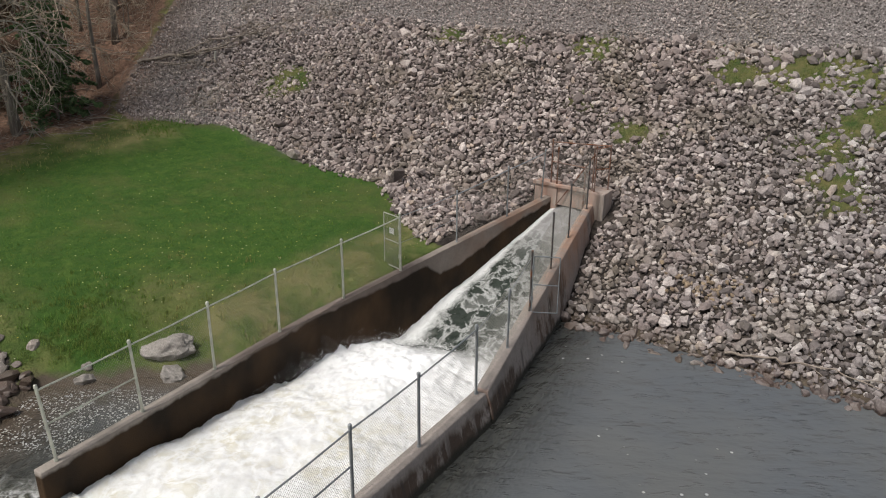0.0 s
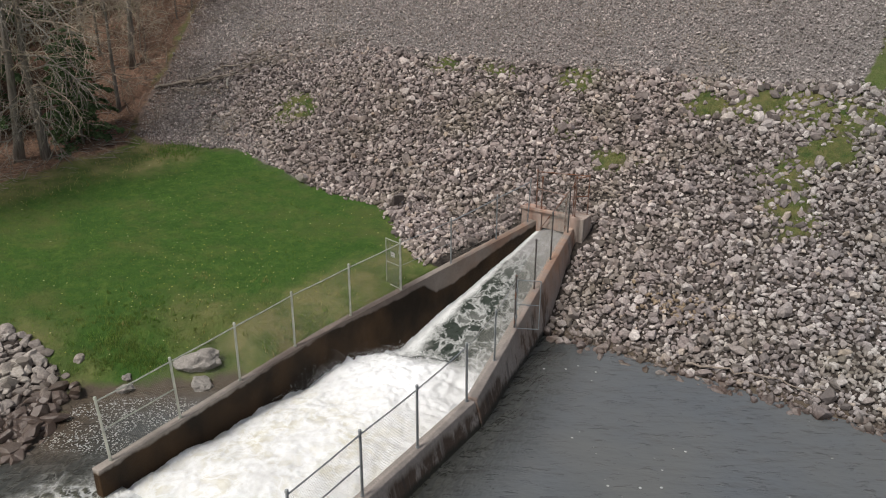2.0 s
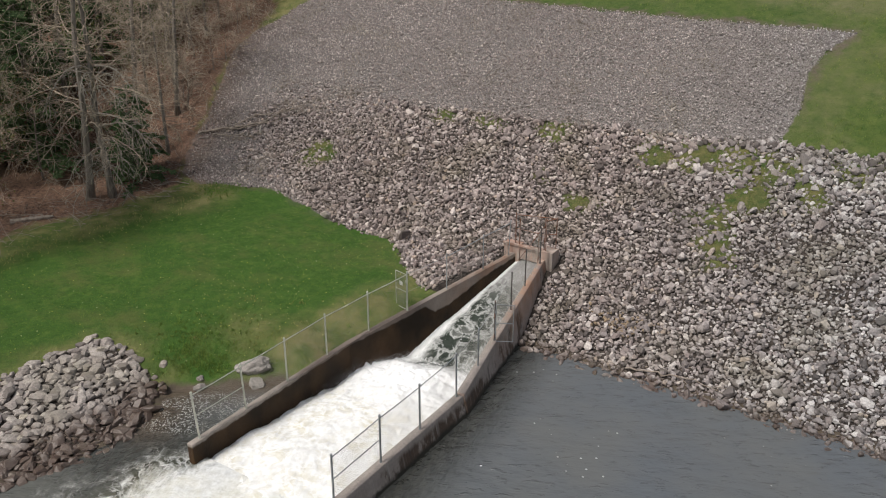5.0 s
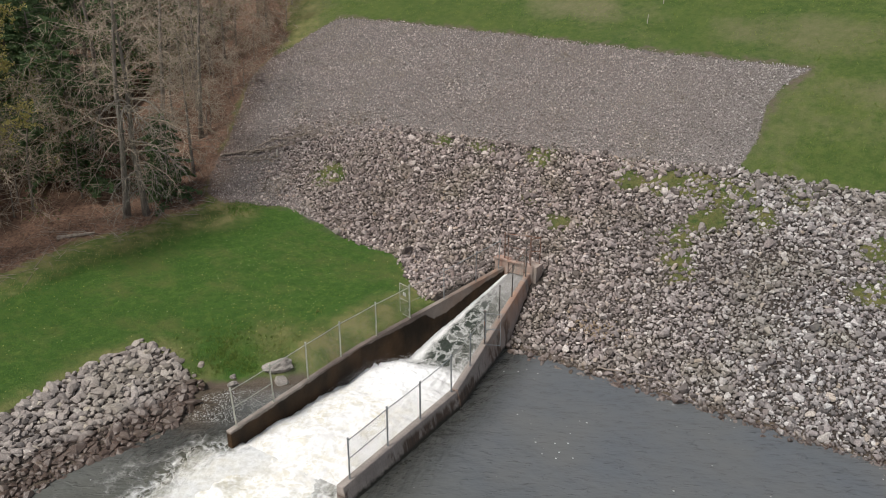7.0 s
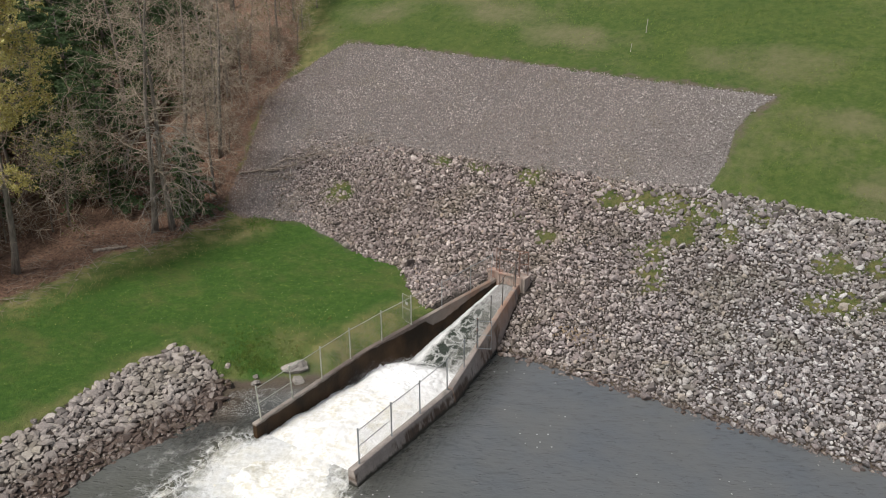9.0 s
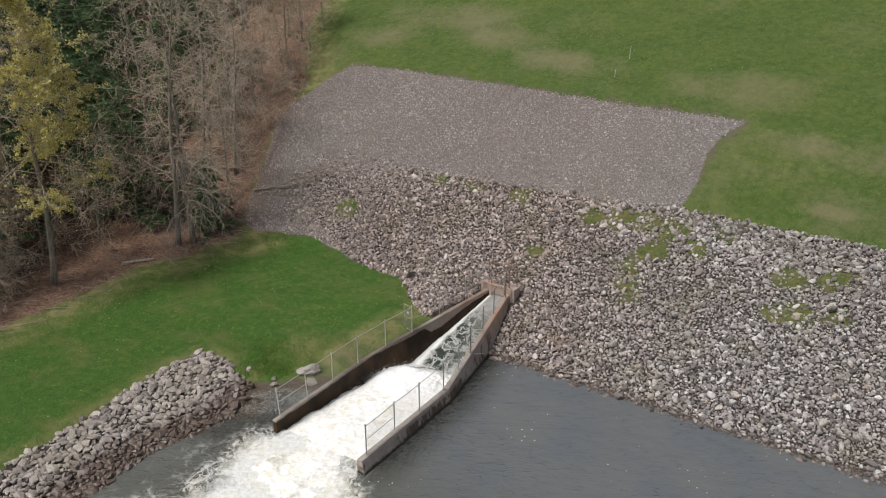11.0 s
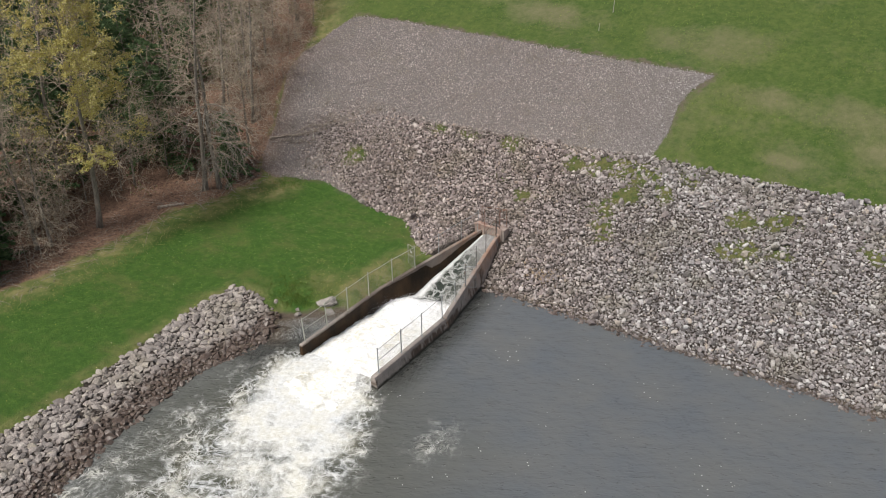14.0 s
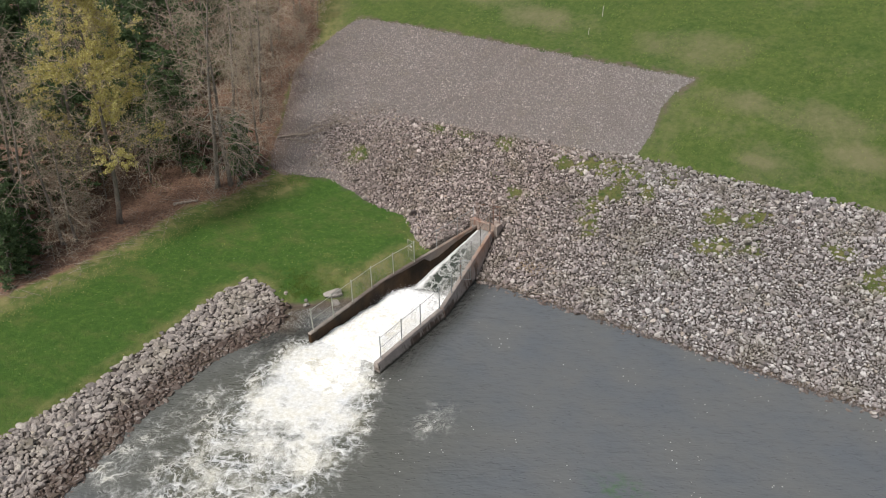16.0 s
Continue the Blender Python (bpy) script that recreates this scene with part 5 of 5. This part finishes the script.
def plant():
    rng = random.Random(77)
    twin = broadleaf(1, 21, 7.6, 0.2, limbs=30, stems=2, dense=0.7, droop=0.3, skirt=11, skirt_way=-0.7)
    twin.matrix_basis = set_down(twin, -22.2, 11.6, 0.4)
    tagged(twin, "tall bare twin-trunked tree with drooping pale lower branches", "tree")
    golden = broadleaf(2, 22, 7.2, 0.31, limbs=32, leaves=BUDS, per_twig=30, size=0.085, dense=1.15, droop=0.05)
    golden.matrix_basis = set_down(golden, -25.0, 2.5, 1.0)
    tagged(golden, "tall tree in yellow-green spring bud", "tree")
    bare = [broadleaf(10 + k, h, sp, low, limbs=23, dense=0.62) for k, (h, sp, low) in enumerate(((19, 5.6, 0.25), (16, 5.2, 0.15), (21, 5.4, 0.3), (13, 4.4, 0.12)))]
    dark = [hemlock(20, 13, 4.2), hemlock(21, 8, 2.9)]
    beech = broadleaf(30, 7, 2.6, 0.12, limbs=18, leaves=DRY_LEAVES, per_twig=2, size=0.07, dense=0.8)
    fresh = broadleaf(31, 9, 3.2, 0.15, limbs=18, leaves=SPRING, per_twig=2, size=0.08, dense=0.8)
    brush = broadleaf(32, 4.2, 2.2, 0.05, name="shrub", limbs=12, stems=2, dense=0.5)
    words = {id(b): ("slender bare grey tree at the edge of the wood", "tree") for b in bare}
    words |= {id(d): ("dark green hemlock among bare trees", "conifer") for d in dark}
    words |= {id(beech): ("young beech with dry brown leaves", "tree"), id(fresh): ("small tree with fresh pale green leaves", "tree"), id(brush): ("bare brown shrub on the leaf litter", "shrub")}
    for kind in (*bare, *dark, beech, fresh, brush):
        tagged(kind, *words[id(kind)], group="trees of the wood")
    by_lawn = [(bare[1], -26.0, -2.5, 0.9), (bare[3], -25.4, -1.6, 1.0), (bare[0], -27.4, -4.3, 0.95), (dark[1], -26.4, -5.8, 0.95), (dark[1], -21.6, 14.8, 0.72), (dark[0], -32.5, 13.5, 1.05),
               (brush, -30.0, 8.8, 1.3), (dark[0], -35.0, 6.0, 1.1), (dark[1], -23.2, 15.6, 0.75), (beech, -29.5, 4.6, 0.9), (fresh, -30.8, 36.8, 0.55), (fresh, -33.0, 40.0, 0.75),
               (beech, -30.2, 33.2, 0.6), (brush, -29.3, 31.0, 0.9), (brush, -26.4, 22.6, 0.9), (brush, -26.8, 26.0, 1.0), (fresh, -34.5, 44.0, 0.8), (bare[1], -35.5, 41.5, 0.8),
               (bare[3], -33.0, 36.5, 0.9), (dark[0], -29.0, 13.0, 0.95), (bare[0], -25.8, 21.5, 0.85), (bare[3], -23.6, 18.6, 0.9)]
    by_slope = [(bare[1], -28.8, 24.0, 0.9), (bare[3], -31.8, 30.0, 0.9), (fresh, -28.6, 9.0, 1.1), (dark[0], -32.0, 1.5, 1.0),
                (dark[0], -31.0, -6.5, 1.0), (brush, -28.6, -1.2, 1.3), (dark[0], -33.5, -3.0, 1.0), (dark[1], -28.4, -10.5, 1.2), (fresh, -29.5, 22.0, 1.0), (fresh, -31.5, 28.0, 0.9),
                (brush, -29.8, 27.0, 1.2), (brush, -30.6, 33.5, 1.1), (fresh, -33.5, 33.0, 0.9), (brush, -33.0, 29.5, 1.2), (beech, -33.5, 25.5, 1.1), (dark[0], -37.0, 24.0, 1.1),
                (dark[0], -40.5, 18.0, 1.2), (dark[0], -36.5, 14.0, 1.1), (dark[0], -44.0, 25.0, 1.3), (dark[0], -47.0, 16.0, 1.3)]
    inner = [(dark[0], -42.0, 10.5, 1.2), (dark[0], -51.0, 30.0, 1.3), (dark[0], -38.5, 29.5, 1.0), (dark[0], -41.0, 33.0, 1.0), (bare[0], -28.0, 19.5, 1.0), (bare[1], -31.5, 26.0, 0.95),
             (bare[0], -36.0, 32.0, 0.9), (fresh, -35.0, 37.5, 0.9), (fresh, -38.0, 42.0, 1.1), (beech, -27.5, -0.5, 0.9), (bare[2], -30.5, 3.2, 1.0),
             (bare[2], -29.0, -7.5, 1.0), (dark[0], -33.5, -12.5, 0.9), (bare[2], -34.0, 18.5, 1.0), (dark[1], -24.4, -8.0, 0.85), (bare[0], -30.0, -3.0, 1.0), (fresh, -31.0, 16.0, 1.3),
             (beech, -29.5, 1.0, 1.1), (brush, -25.5, 0.2, 0.9), (brush, -24.2, -4.5, 0.9), (brush, -24.8, 15.8, 0.7)]
    deep = [(beech, -25.5, 18.0, 0.8), (beech, -27.5, 12.0, 1.0), (dark[0], -57.0, 18.0, 1.20), (dark[0], -62.0, 26.0, 1.30), (dark[0], -58.0, 35.0, 1.20), (dark[0], -66.0, 40.0, 1.30),
            (dark[0], -70.0, 18.0, 1.30), (dark[0], -72.0, 30.0, 1.40), (dark[0], -63.0, 10.0, 1.20), (dark[0], -52.0, 42.0, 1.20), (dark[0], -60.0, 48.0, 1.30), (dark[0], -68.0, 2.0, 1.30)]
    far_off = [(dark[0], -74, 36, 1.4), (dark[0], -78, 40, 1.4), (bare[2], -81, 37, 1.2), (dark[0], -83, 43, 1.5), (dark[0], -88, 41, 1.5), (bare[0], -86, 46, 1.2),
               (dark[0], -93, 45, 1.5), (dark[0], -99, 48, 1.5), (dark[0], -70, 42, 1.3), (bare[1], -47, 50, 1.0), (fresh, -45, 46.5, 1.0), (bare[3], -49, 46, 1.1)]
    spots = by_lawn + by_slope + inner + deep + far_off
    taken = [(x, y) for _, x, y, _ in spots] + [(-22.2, 11.6), (-25, 2.5)]
    tries = 0
    while len(spots) < 150 and tries < 4000:
        tries += 1
        x, y = rng.uniform(-66, -25), rng.uniform(-24, 54)
        if float(to_line(np.array(x), np.array(y), WOOD_EDGE)) < 6.5 or min(math.hypot(x - a, y - b) for a, b in taken) < 3.5:
            continue
        taken.append((x, y))
        kind = rng.choices([*bare, *dark, beech, fresh, brush], (6, 6, 6, 4, 1.6, 2, 2, 2, 4) if x > -33 or (y > 24 and x > -40) else (3, 2, 3, 1, 9, 3, 0, 1, 0))[0]
        spots.append((kind, x, y, rng.uniform(0.8, 1.2)))
    used = set()
    for kind, x, y, size in spots:
        m = set_down(kind, x, y, rng.uniform(0, 6.28), size)
        if id(kind) in used:
            copy_thing(kind, m)
        else:
            used.add(id(kind))
            later.append((kind, m))
    for kind, m in later:
        kind.matrix_basis = m


later = []
plant()


# ---- loose things ----
def boulder(name, x, y, z, size, seed, material, label):
    """A worn block of rock: a squashed, dented ball with soft edges."""
    bm = bmesh.new()
    bmesh.ops.create_icosphere(bm, subdivisions=5, radius=1)
    rng = random.Random(seed)
    cuts = [(Vector((rng.gauss(0, 1), rng.gauss(0, 1), rng.gauss(0.1, 0.8))).normalized(), rng.uniform(0.62, 0.86)) for _ in range(14)]
    for v in bm.verts:
        p = v.co.copy()
        for c, depth in cuts:
            over = p.dot(c) - depth
            if over > 0:
                p -= c * over * 0.96
        p += p.normalized() * (0.11 * noise.fractal(p * 1.9 + Vector((seed, 0, 0)), 0.7, 2.1, 6) + 0.03 * noise.noise(p * 9))
        v.co = Vector((p.x * size[0], p.y * size[1], p.z * size[2]))
    me = bpy.data.meshes.new(name)
    bm.to_mesh(me)
    bm.free()
    me.materials.append(material)
    me.shade_smooth()
    ob = new(name, me)
    ob.location, ob.rotation_euler = (x, y, z), (0.1, -0.15, 0.6 + seed)
    return tagged(ob, label, "boulder")


boulder("boulder", -2.42, 4.95, 0.4, (0.85, 0.46, 0.42), 0.1, BOULDER, "large pale weathered boulder beside the fence")
boulder("boulder", -1.85, 4.52, -0.02, (0.5, 0.4, 0.36), 2.2, BOULDER, "low grey boulder at the water's edge")
boulder("boulder", -3.5, 3.07, 0.04, (0.36, 0.26, 0.2), 4.0, BOULDER, "flat pale stone in shallow water")
boulder("boulder", -5.42, 2.92, 0.56, (0.25, 0.16, 0.15), 1.3, WHITE_STONE, "small white stone in the grass")
boulder("boulder", -3.8, 3.35, 0.2, (0.2, 0.16, 0.13), 5.0, BOULDER, "small brown stone on the bank")


def wood_material():
    n = Nodes("driftwood")
    g = n.noise(4, 6, 0.7)
    return n.done(n.mix(n.step(g, 0.35, 0.65), (0.16, 0.125, 0.1), (0.36, 0.31, 0.26)), 0.9, n.bump(g, 0.6, 0.02))


DRIFT = wood_material()


def fallen(name, points, r, label, sides=7, twigs=0, seed=0):
    """A fallen trunk or branch laid over the ground, with side twigs."""
    rng = random.Random(seed)
    thing = empty(name, *points[0][:2], float(ground(*points[0][:2])))
    bpy.context.view_layer.update()
    pts = []
    for a, b in zip(points[:-1], points[1:]):
        for k in range(4):
            p = Vector((a[0], a[1], a[2])).lerp(Vector((b[0], b[1], b[2])), k / 4)
            pts.append(p + Vector((rng.gauss(0, 0.05), rng.gauss(0, 0.05), 0)))
    pts.append(Vector(points[-1]))
    pts = [Vector((p.x, p.y, float(ground(p.x, p.y)) + p.z)) for p in pts]
    count = len(pts)
    part("stem", tube(pts, [r * (1 - 0.7 * k / count) for k in range(count)], sides), DRIFT, thing)
    for _ in range(twigs):
        p, w = along(pts, rng.uniform(0.1, 0.95))
        side = Vector((rng.gauss(0, 1), rng.gauss(0, 1), abs(rng.gauss(0, 0.35))))
        part("side_branch", tube(branch(rng, p, (w * 0.6 + side.normalized() * 0.6), rng.uniform(0.6, 1.8), 4, 0.1, 0.15), [r * 0.4, r * 0.32, r * 0.24, r * 0.16, r * 0.08], 5), DRIFT, thing)
    return tagged(thing, label, "branch")


fallen("fallen_log", [(-23.6, 7.3, 0.1), (-22.0, 9.0, 0.12)], 0.17, "short fallen log at the lawn's edge", 9, 1, 1)
fallen("driftwood", [(10.3, 13.7, 0.16), (11.4, 13.85, 0.2), (12.14, 13.95, 0.2), (13.27, 14.0, 0.2), (14.4, 13.8, 0.2)], 0.04, "long pale driftwood branch on the waterline stones", 7, 3, 2)
fallen("fallen_branch", [(-22.3, 20.1, 0.15), (-20.8, 20.9, 0.2), (-19.35, 21.63, 0.2), (-18.2, 22.5, 0.25), (-17.6, 24.4, 0.25)], 0.09, "dead fallen branch lying on the gravel", 8, 16, 3)
fallen("fallen_branch", [(-21.0, 20.2, 0.3), (-19.6, 20.6, 0.25), (-18.8, 20.9, 0.25)], 0.05, "thin dead branch lying on the gravel", 6, 4, 4)
fallen("fallen_branch", [(-19.4, 22.6, 0.3), (-17.6, 23.4, 0.3), (-16.2, 24.9, 0.3)], 0.05, "thin dead branch lying on the riprap", 6, 4, 5)


fallen("fallen_branch", [(-21.0, 21.0, 0.12), (-19.6, 21.2, 0.18), (-18.2, 22.4, 0.16), (-17.4, 22.9, 0.2)], 0.06, "dead branch with many side twigs on the stones", 7, 12, 6)
fallen("fallen_branch", [(-20.2, 21.5, 0.14), (-19.2, 23.0, 0.2), (-18.3, 24.3, 0.2)], 0.045, "dead branch with many side twigs on the stones", 6, 10, 7)


def build_sticks():
    """Dead sticks lying about on the leaf litter at the wood's edge."""
    rng = random.Random(51)
    pile = Pile()
    while len(pile.verts) < 14000:
        x, y = rng.uniform(-29, -17.5), rng.uniform(-12, 34)
        inside = float(to_line(np.array(x), np.array(y), WOOD_EDGE))
        if not -0.3 < inside < 5.5:
            continue
        turn, size = rng.uniform(0, 6.28), rng.uniform(0.4, 2.2)
        rise = Vector((math.cos(turn), math.sin(turn), rng.uniform(0.0, 0.35)))
        stick = branch(rng, (x, y, float(ground(x, y)) + 0.04), rise, size, 3, 0.15, 0.15)
        r = 0.008 + 0.011 * size * rng.random()
        pile.add(tube(stick, [r, r * 0.8, r * 0.6, r * 0.3], 4))
    ob = new("dead_sticks", mesh_of("dead_sticks", *pile.done(), DRIFT))
    return tagged(ob, "pale dead sticks scattered on the leaf litter", "sticks", kind="stuff")


build_sticks()


def stake(x, y, h, r, name, label):
    z = float(ground(x, y))
    thing = new(name, mesh_of(name, *tube([(x, y, z - 0.1), (x + 0.02, y, z + h * 0.5), (x + 0.05, y + 0.02, z + h), (x + 0.05, y + 0.02, z + h + 0.02)], [r * 1.2, r, r * 0.85, r * 0.3], 8), PALE_WOOD))
    return tagged(thing, label, "stake")


PALE_WOOD = Nodes("bleached_wood").done((0.44, 0.41, 0.36), 0.8)
stake(-18.1, 21.65, 0.45, 0.06, "wooden_stump", "bleached broken stump standing in the stones")
stake(1.25, 44.5, 1.1, 0.03, "marker_stake", "thin pale marker stake in the dam's grass")
stake(1.2, 41.5, 0.7, 0.025, "marker_stake", "thin pale marker stake in the dam's grass")


# ---- grass and weeds ----
def grass_material(name, low, high):
    n = Nodes(name)
    colour = n.mix(n.random(), low, high)
    colour = n.mix(n.step(n.noise(1.5, 5, 0.7), 0.4, 0.62, 0, 0.4), colour, n.mix(0.5, colour, (0.025, 0.06, 0.01)))
    colour = n.mix(n.step(n.noise(2.4, 7, 0.8), 0.5, 0.66, 0, 0.6), colour, n.mix(0.6, colour, (0.3, 0.36, 0.08)))
    return n.leafy(n.mix(n.step(n.noise(0.4, 6, 0.75), 0.42, 0.62, 0, 0.6), colour, (0.2, 0.19, 0.06)))


def tufts(name, x, y, rng, height, blades, material, label, raised=0.0):
    """Tufts of bent blades, all in one mesh."""
    count = len(x) * blades
    px, py = np.repeat(x, blades) + rng.normal(0, 0.05, count), np.repeat(y, blades) + rng.normal(0, 0.05, count)
    pz = ground(px, py) - 0.02 + raised
    h = np.repeat(height * rng.uniform(0.5, 1.3, len(x)), blades) * rng.uniform(0.6, 1.2, count)
    a, lean = rng.uniform(0, 6.28, count), rng.uniform(0.15, 0.8, count)
    w = h * 0.04 + 0.004
    cx, cy = np.cos(a), np.sin(a)
    low1 = np.stack([px - cy * w, py + cx * w, pz], 1)
    low2 = np.stack([px + cy * w, py - cx * w, pz], 1)
    mid1 = np.stack([px - cy * w * 0.7 + cx * h * lean * 0.35, py + cx * w * 0.7 + cy * h * lean * 0.35, pz + h * 0.6], 1)
    mid2 = np.stack([px + cy * w * 0.7 + cx * h * lean * 0.35, py - cx * w * 0.7 + cy * h * lean * 0.35, pz + h * 0.6], 1)
    tip = np.stack([px + cx * h * lean, py + cy * h * lean, pz + h], 1)
    verts = np.stack([low1, low2, mid2, mid1, tip], 1).reshape(-1, 3)
    base = np.arange(count)[:, None] * 5
    faces = [tuple(f) for f in (base + [0, 1, 2, 3]).tolist()] + [tuple(f) for f in (base + [3, 2, 4]).tolist()]
    return tagged(new(name, mesh_of(name, verts.tolist(), faces, material)), label, "grass", kind="stuff")


def is_lawn(x, y):
    return (area_distance(x, y, RIPRAP_AREA) < -0.1) & (area_distance(x, y, GRAVEL_AREA) < -0.1) & (area_distance(x, y, BANK_AREA) < 0.0) & (x < chute_left(y) - 0.6) & (ground(x, y) > 0.25)


def sow():
    rng = np.random.default_rng(5)
    lush = grass_material("lawn_blades", (0.065, 0.17, 0.02), (0.18, 0.27, 0.05))
    weedy = grass_material("weed_blades", (0.09, 0.21, 0.03), (0.19, 0.27, 0.07))
    straw = grass_material("straw_blades", (0.32, 0.3, 0.11), (0.55, 0.47, 0.24))
    x, y = strewn(-22, 1, -18, 19, 0.19, rng, lambda x, y: is_lawn(x, y) & (to_line(x, y, WOOD_EDGE) < 0.3))
    tufts("lawn_grass", x, y, rng, 0.075, 4, lush, "short green lawn grass")
    x, y = strewn(-9.5, 0.5, 1.5, 10.5, 0.2, rng, lambda x, y: is_lawn(x, y) & (rng.random(len(x)) < 0.6 * smooth(-9, -5, x) * smooth(7.5, 4.5, y) + 0.2 * smooth(-3, 0, x)))
    tufts("rank_weeds", x, y, rng, 0.15, 8, weedy, "rank green weeds on the bank by the fence")
    x, y = strewn(-24, -14, -16, 20, 0.3, rng, lambda x, y: is_lawn(x, y) & (np.abs(to_line(x, y, WOOD_EDGE) + 1.2) < 1.5 * rng.random(len(x)) + 0.2))
    tufts("dry_grass", x, y, rng, 0.13, 5, straw, "dry straw-coloured grass along the wood's edge")
    x, y = strewn(-7, 1.5, 2.5, 13, 0.22, rng, lambda x, y: is_lawn(x, y) & (rng.random(len(x)) < 0.5 * smooth(4.0, 0.5, chute_left(y) - x) + 0.3 * smooth(-7.5, -4, x) * smooth(6.5, 3.5, y)))
    tufts("dry_grass", x, y, rng, 0.1, 5, straw, "flattened straw-coloured grass beside the fence")
    x, y = strewn(-9, 0, 3.5, 10.5, 0.16, rng, lambda x, y: is_lawn(x, y) & (np.sin(1.9 * x + 2.3 * y) + np.sin(3.1 * y - 1.2 * x) + rng.normal(0, 0.7, len(x)) > 1.7 + 0.25 * np.abs(x + 3.5)))
    tufts("dry_grass", x, y, rng, 0.12, 6, straw, "mats of dry straw in the lawn above the inlet")
    rank = grass_material("rank_blades", (0.1, 0.22, 0.035), (0.28, 0.4, 0.11))
    x, y = strewn(-6.8, -1.0, 2.4, 7.4, 0.1, rng, lambda x, y: is_lawn(x, y) & (np.hypot((x + 4.2) / 2.1, (y - 4.1) / 1.3) < 0.35 + 0.75 * rng.random(len(x))) & (np.hypot(x + 2.4, y - 4.9) > 0.9) & (np.sin(x * 2.9 + y) + np.sin(y * 3.7 - x * 1.3) > -1.1 + 0.8 * rng.random(len(x))))
    tufts("rank_weeds", x, y, rng, 0.14, 9, rank, "tall dark green grass at the inlet's edge")
    tall = grass_material("tall_blades", (0.07, 0.19, 0.025), (0.15, 0.28, 0.05))
    x, y = strewn(-18, -15.2, 14.8, 17.8, 0.16, rng, lambda x, y: np.hypot(x + 16.6, y - 16.6) < 1.3 * rng.random(len(x)) + 0.3)
    tufts("rank_weeds", x, y, rng, 0.19, 5, tall, "dark green clump of tall grass")
    moss = lambda x, y: in_spots(x, y, MOSSY) > rng.uniform(-0.5, 0.5, len(x))
    x, y = strewn(-15, 35, 20, 29, 0.17, rng, moss)
    tufts("weeds_in_stones", x, y, rng, 0.13, 6, weedy, "green weeds growing between the stones", 0.07)
    x, y = strewn(10, 46, 28, 31, 0.4, rng, lambda x, y: (area_distance(x, y, RIPRAP_AREA) < 0.2) & (area_distance(x, y, GRAVEL_AREA) < -0.1) & (y < 28.5 + 1.3 * rng.random(len(x)) ** 2))
    tufts("dam_grass", x, y, rng, 0.13, 5, weedy, "grass tufts along the top of the stones")
    slope = grass_material("slope_blades", (0.09, 0.19, 0.03), (0.26, 0.31, 0.09))
    patchy = lambda x, y: np.sin(0.9 * x + 1.3 * np.sin(0.7 * y)) + np.sin(1.1 * y + 1.2 * np.sin(0.6 * x)) + np.sin(2.7 * x - 1.9 * y) + rng.normal(0, 0.9, len(x))
    x, y = strewn(-30, 48, 28.6, 62, 0.34, rng, lambda x, y: (area_distance(x, y, RIPRAP_AREA) < -0.3) & (area_distance(x, y, GRAVEL_AREA) < -0.25) & (to_line(x, y, WOOD_EDGE) < -1) & (patchy(x, y) > 0.6))
    tufts("slope_grass", x, y, rng, 0.14, 5, slope, "uneven tufts of grass on the dam slope")


sow()


def flowers():
    rng = np.random.default_rng(9)
    pick = lambda x, y: is_lawn(x, y) & (to_line(x, y, WOOD_EDGE) < -1) & (rng.random(len(x)) < 0.15 + 0.7 * np.exp(-((x + 6 + 0.6 * (y - 9)) / 4) ** 2 - ((y - 9) / 3.5) ** 2))
    x, y = strewn(-21, -1, -15, 16, 0.42, rng, pick)
    shape = [(np.array([[1, 0, 0.3], [0.3, 0.95, 0.3], [-0.8, 0.6, 0.3], [-0.8, -0.6, 0.3], [0.3, -0.95, 0.3], [0, 0, 0.7]]), np.array([[0, 1, 5], [1, 2, 5], [2, 3, 5], [3, 4, 5], [4, 0, 5]]))]
    petals = leaf_material("dandelion_petals", (0.55, 0.5, 0.1), (0.7, 0.66, 0.3), (0.7, 0.7, 0.6))
    ob = heap("dandelions", np.stack([x, y, ground(x, y) + 0.09], 1), np.full(len(x), 0.025), shape, rng, 0.2, petals)
    tagged(ob, "scattered yellow and white dandelion heads in the lawn", "flowers", kind="stuff")


flowers()
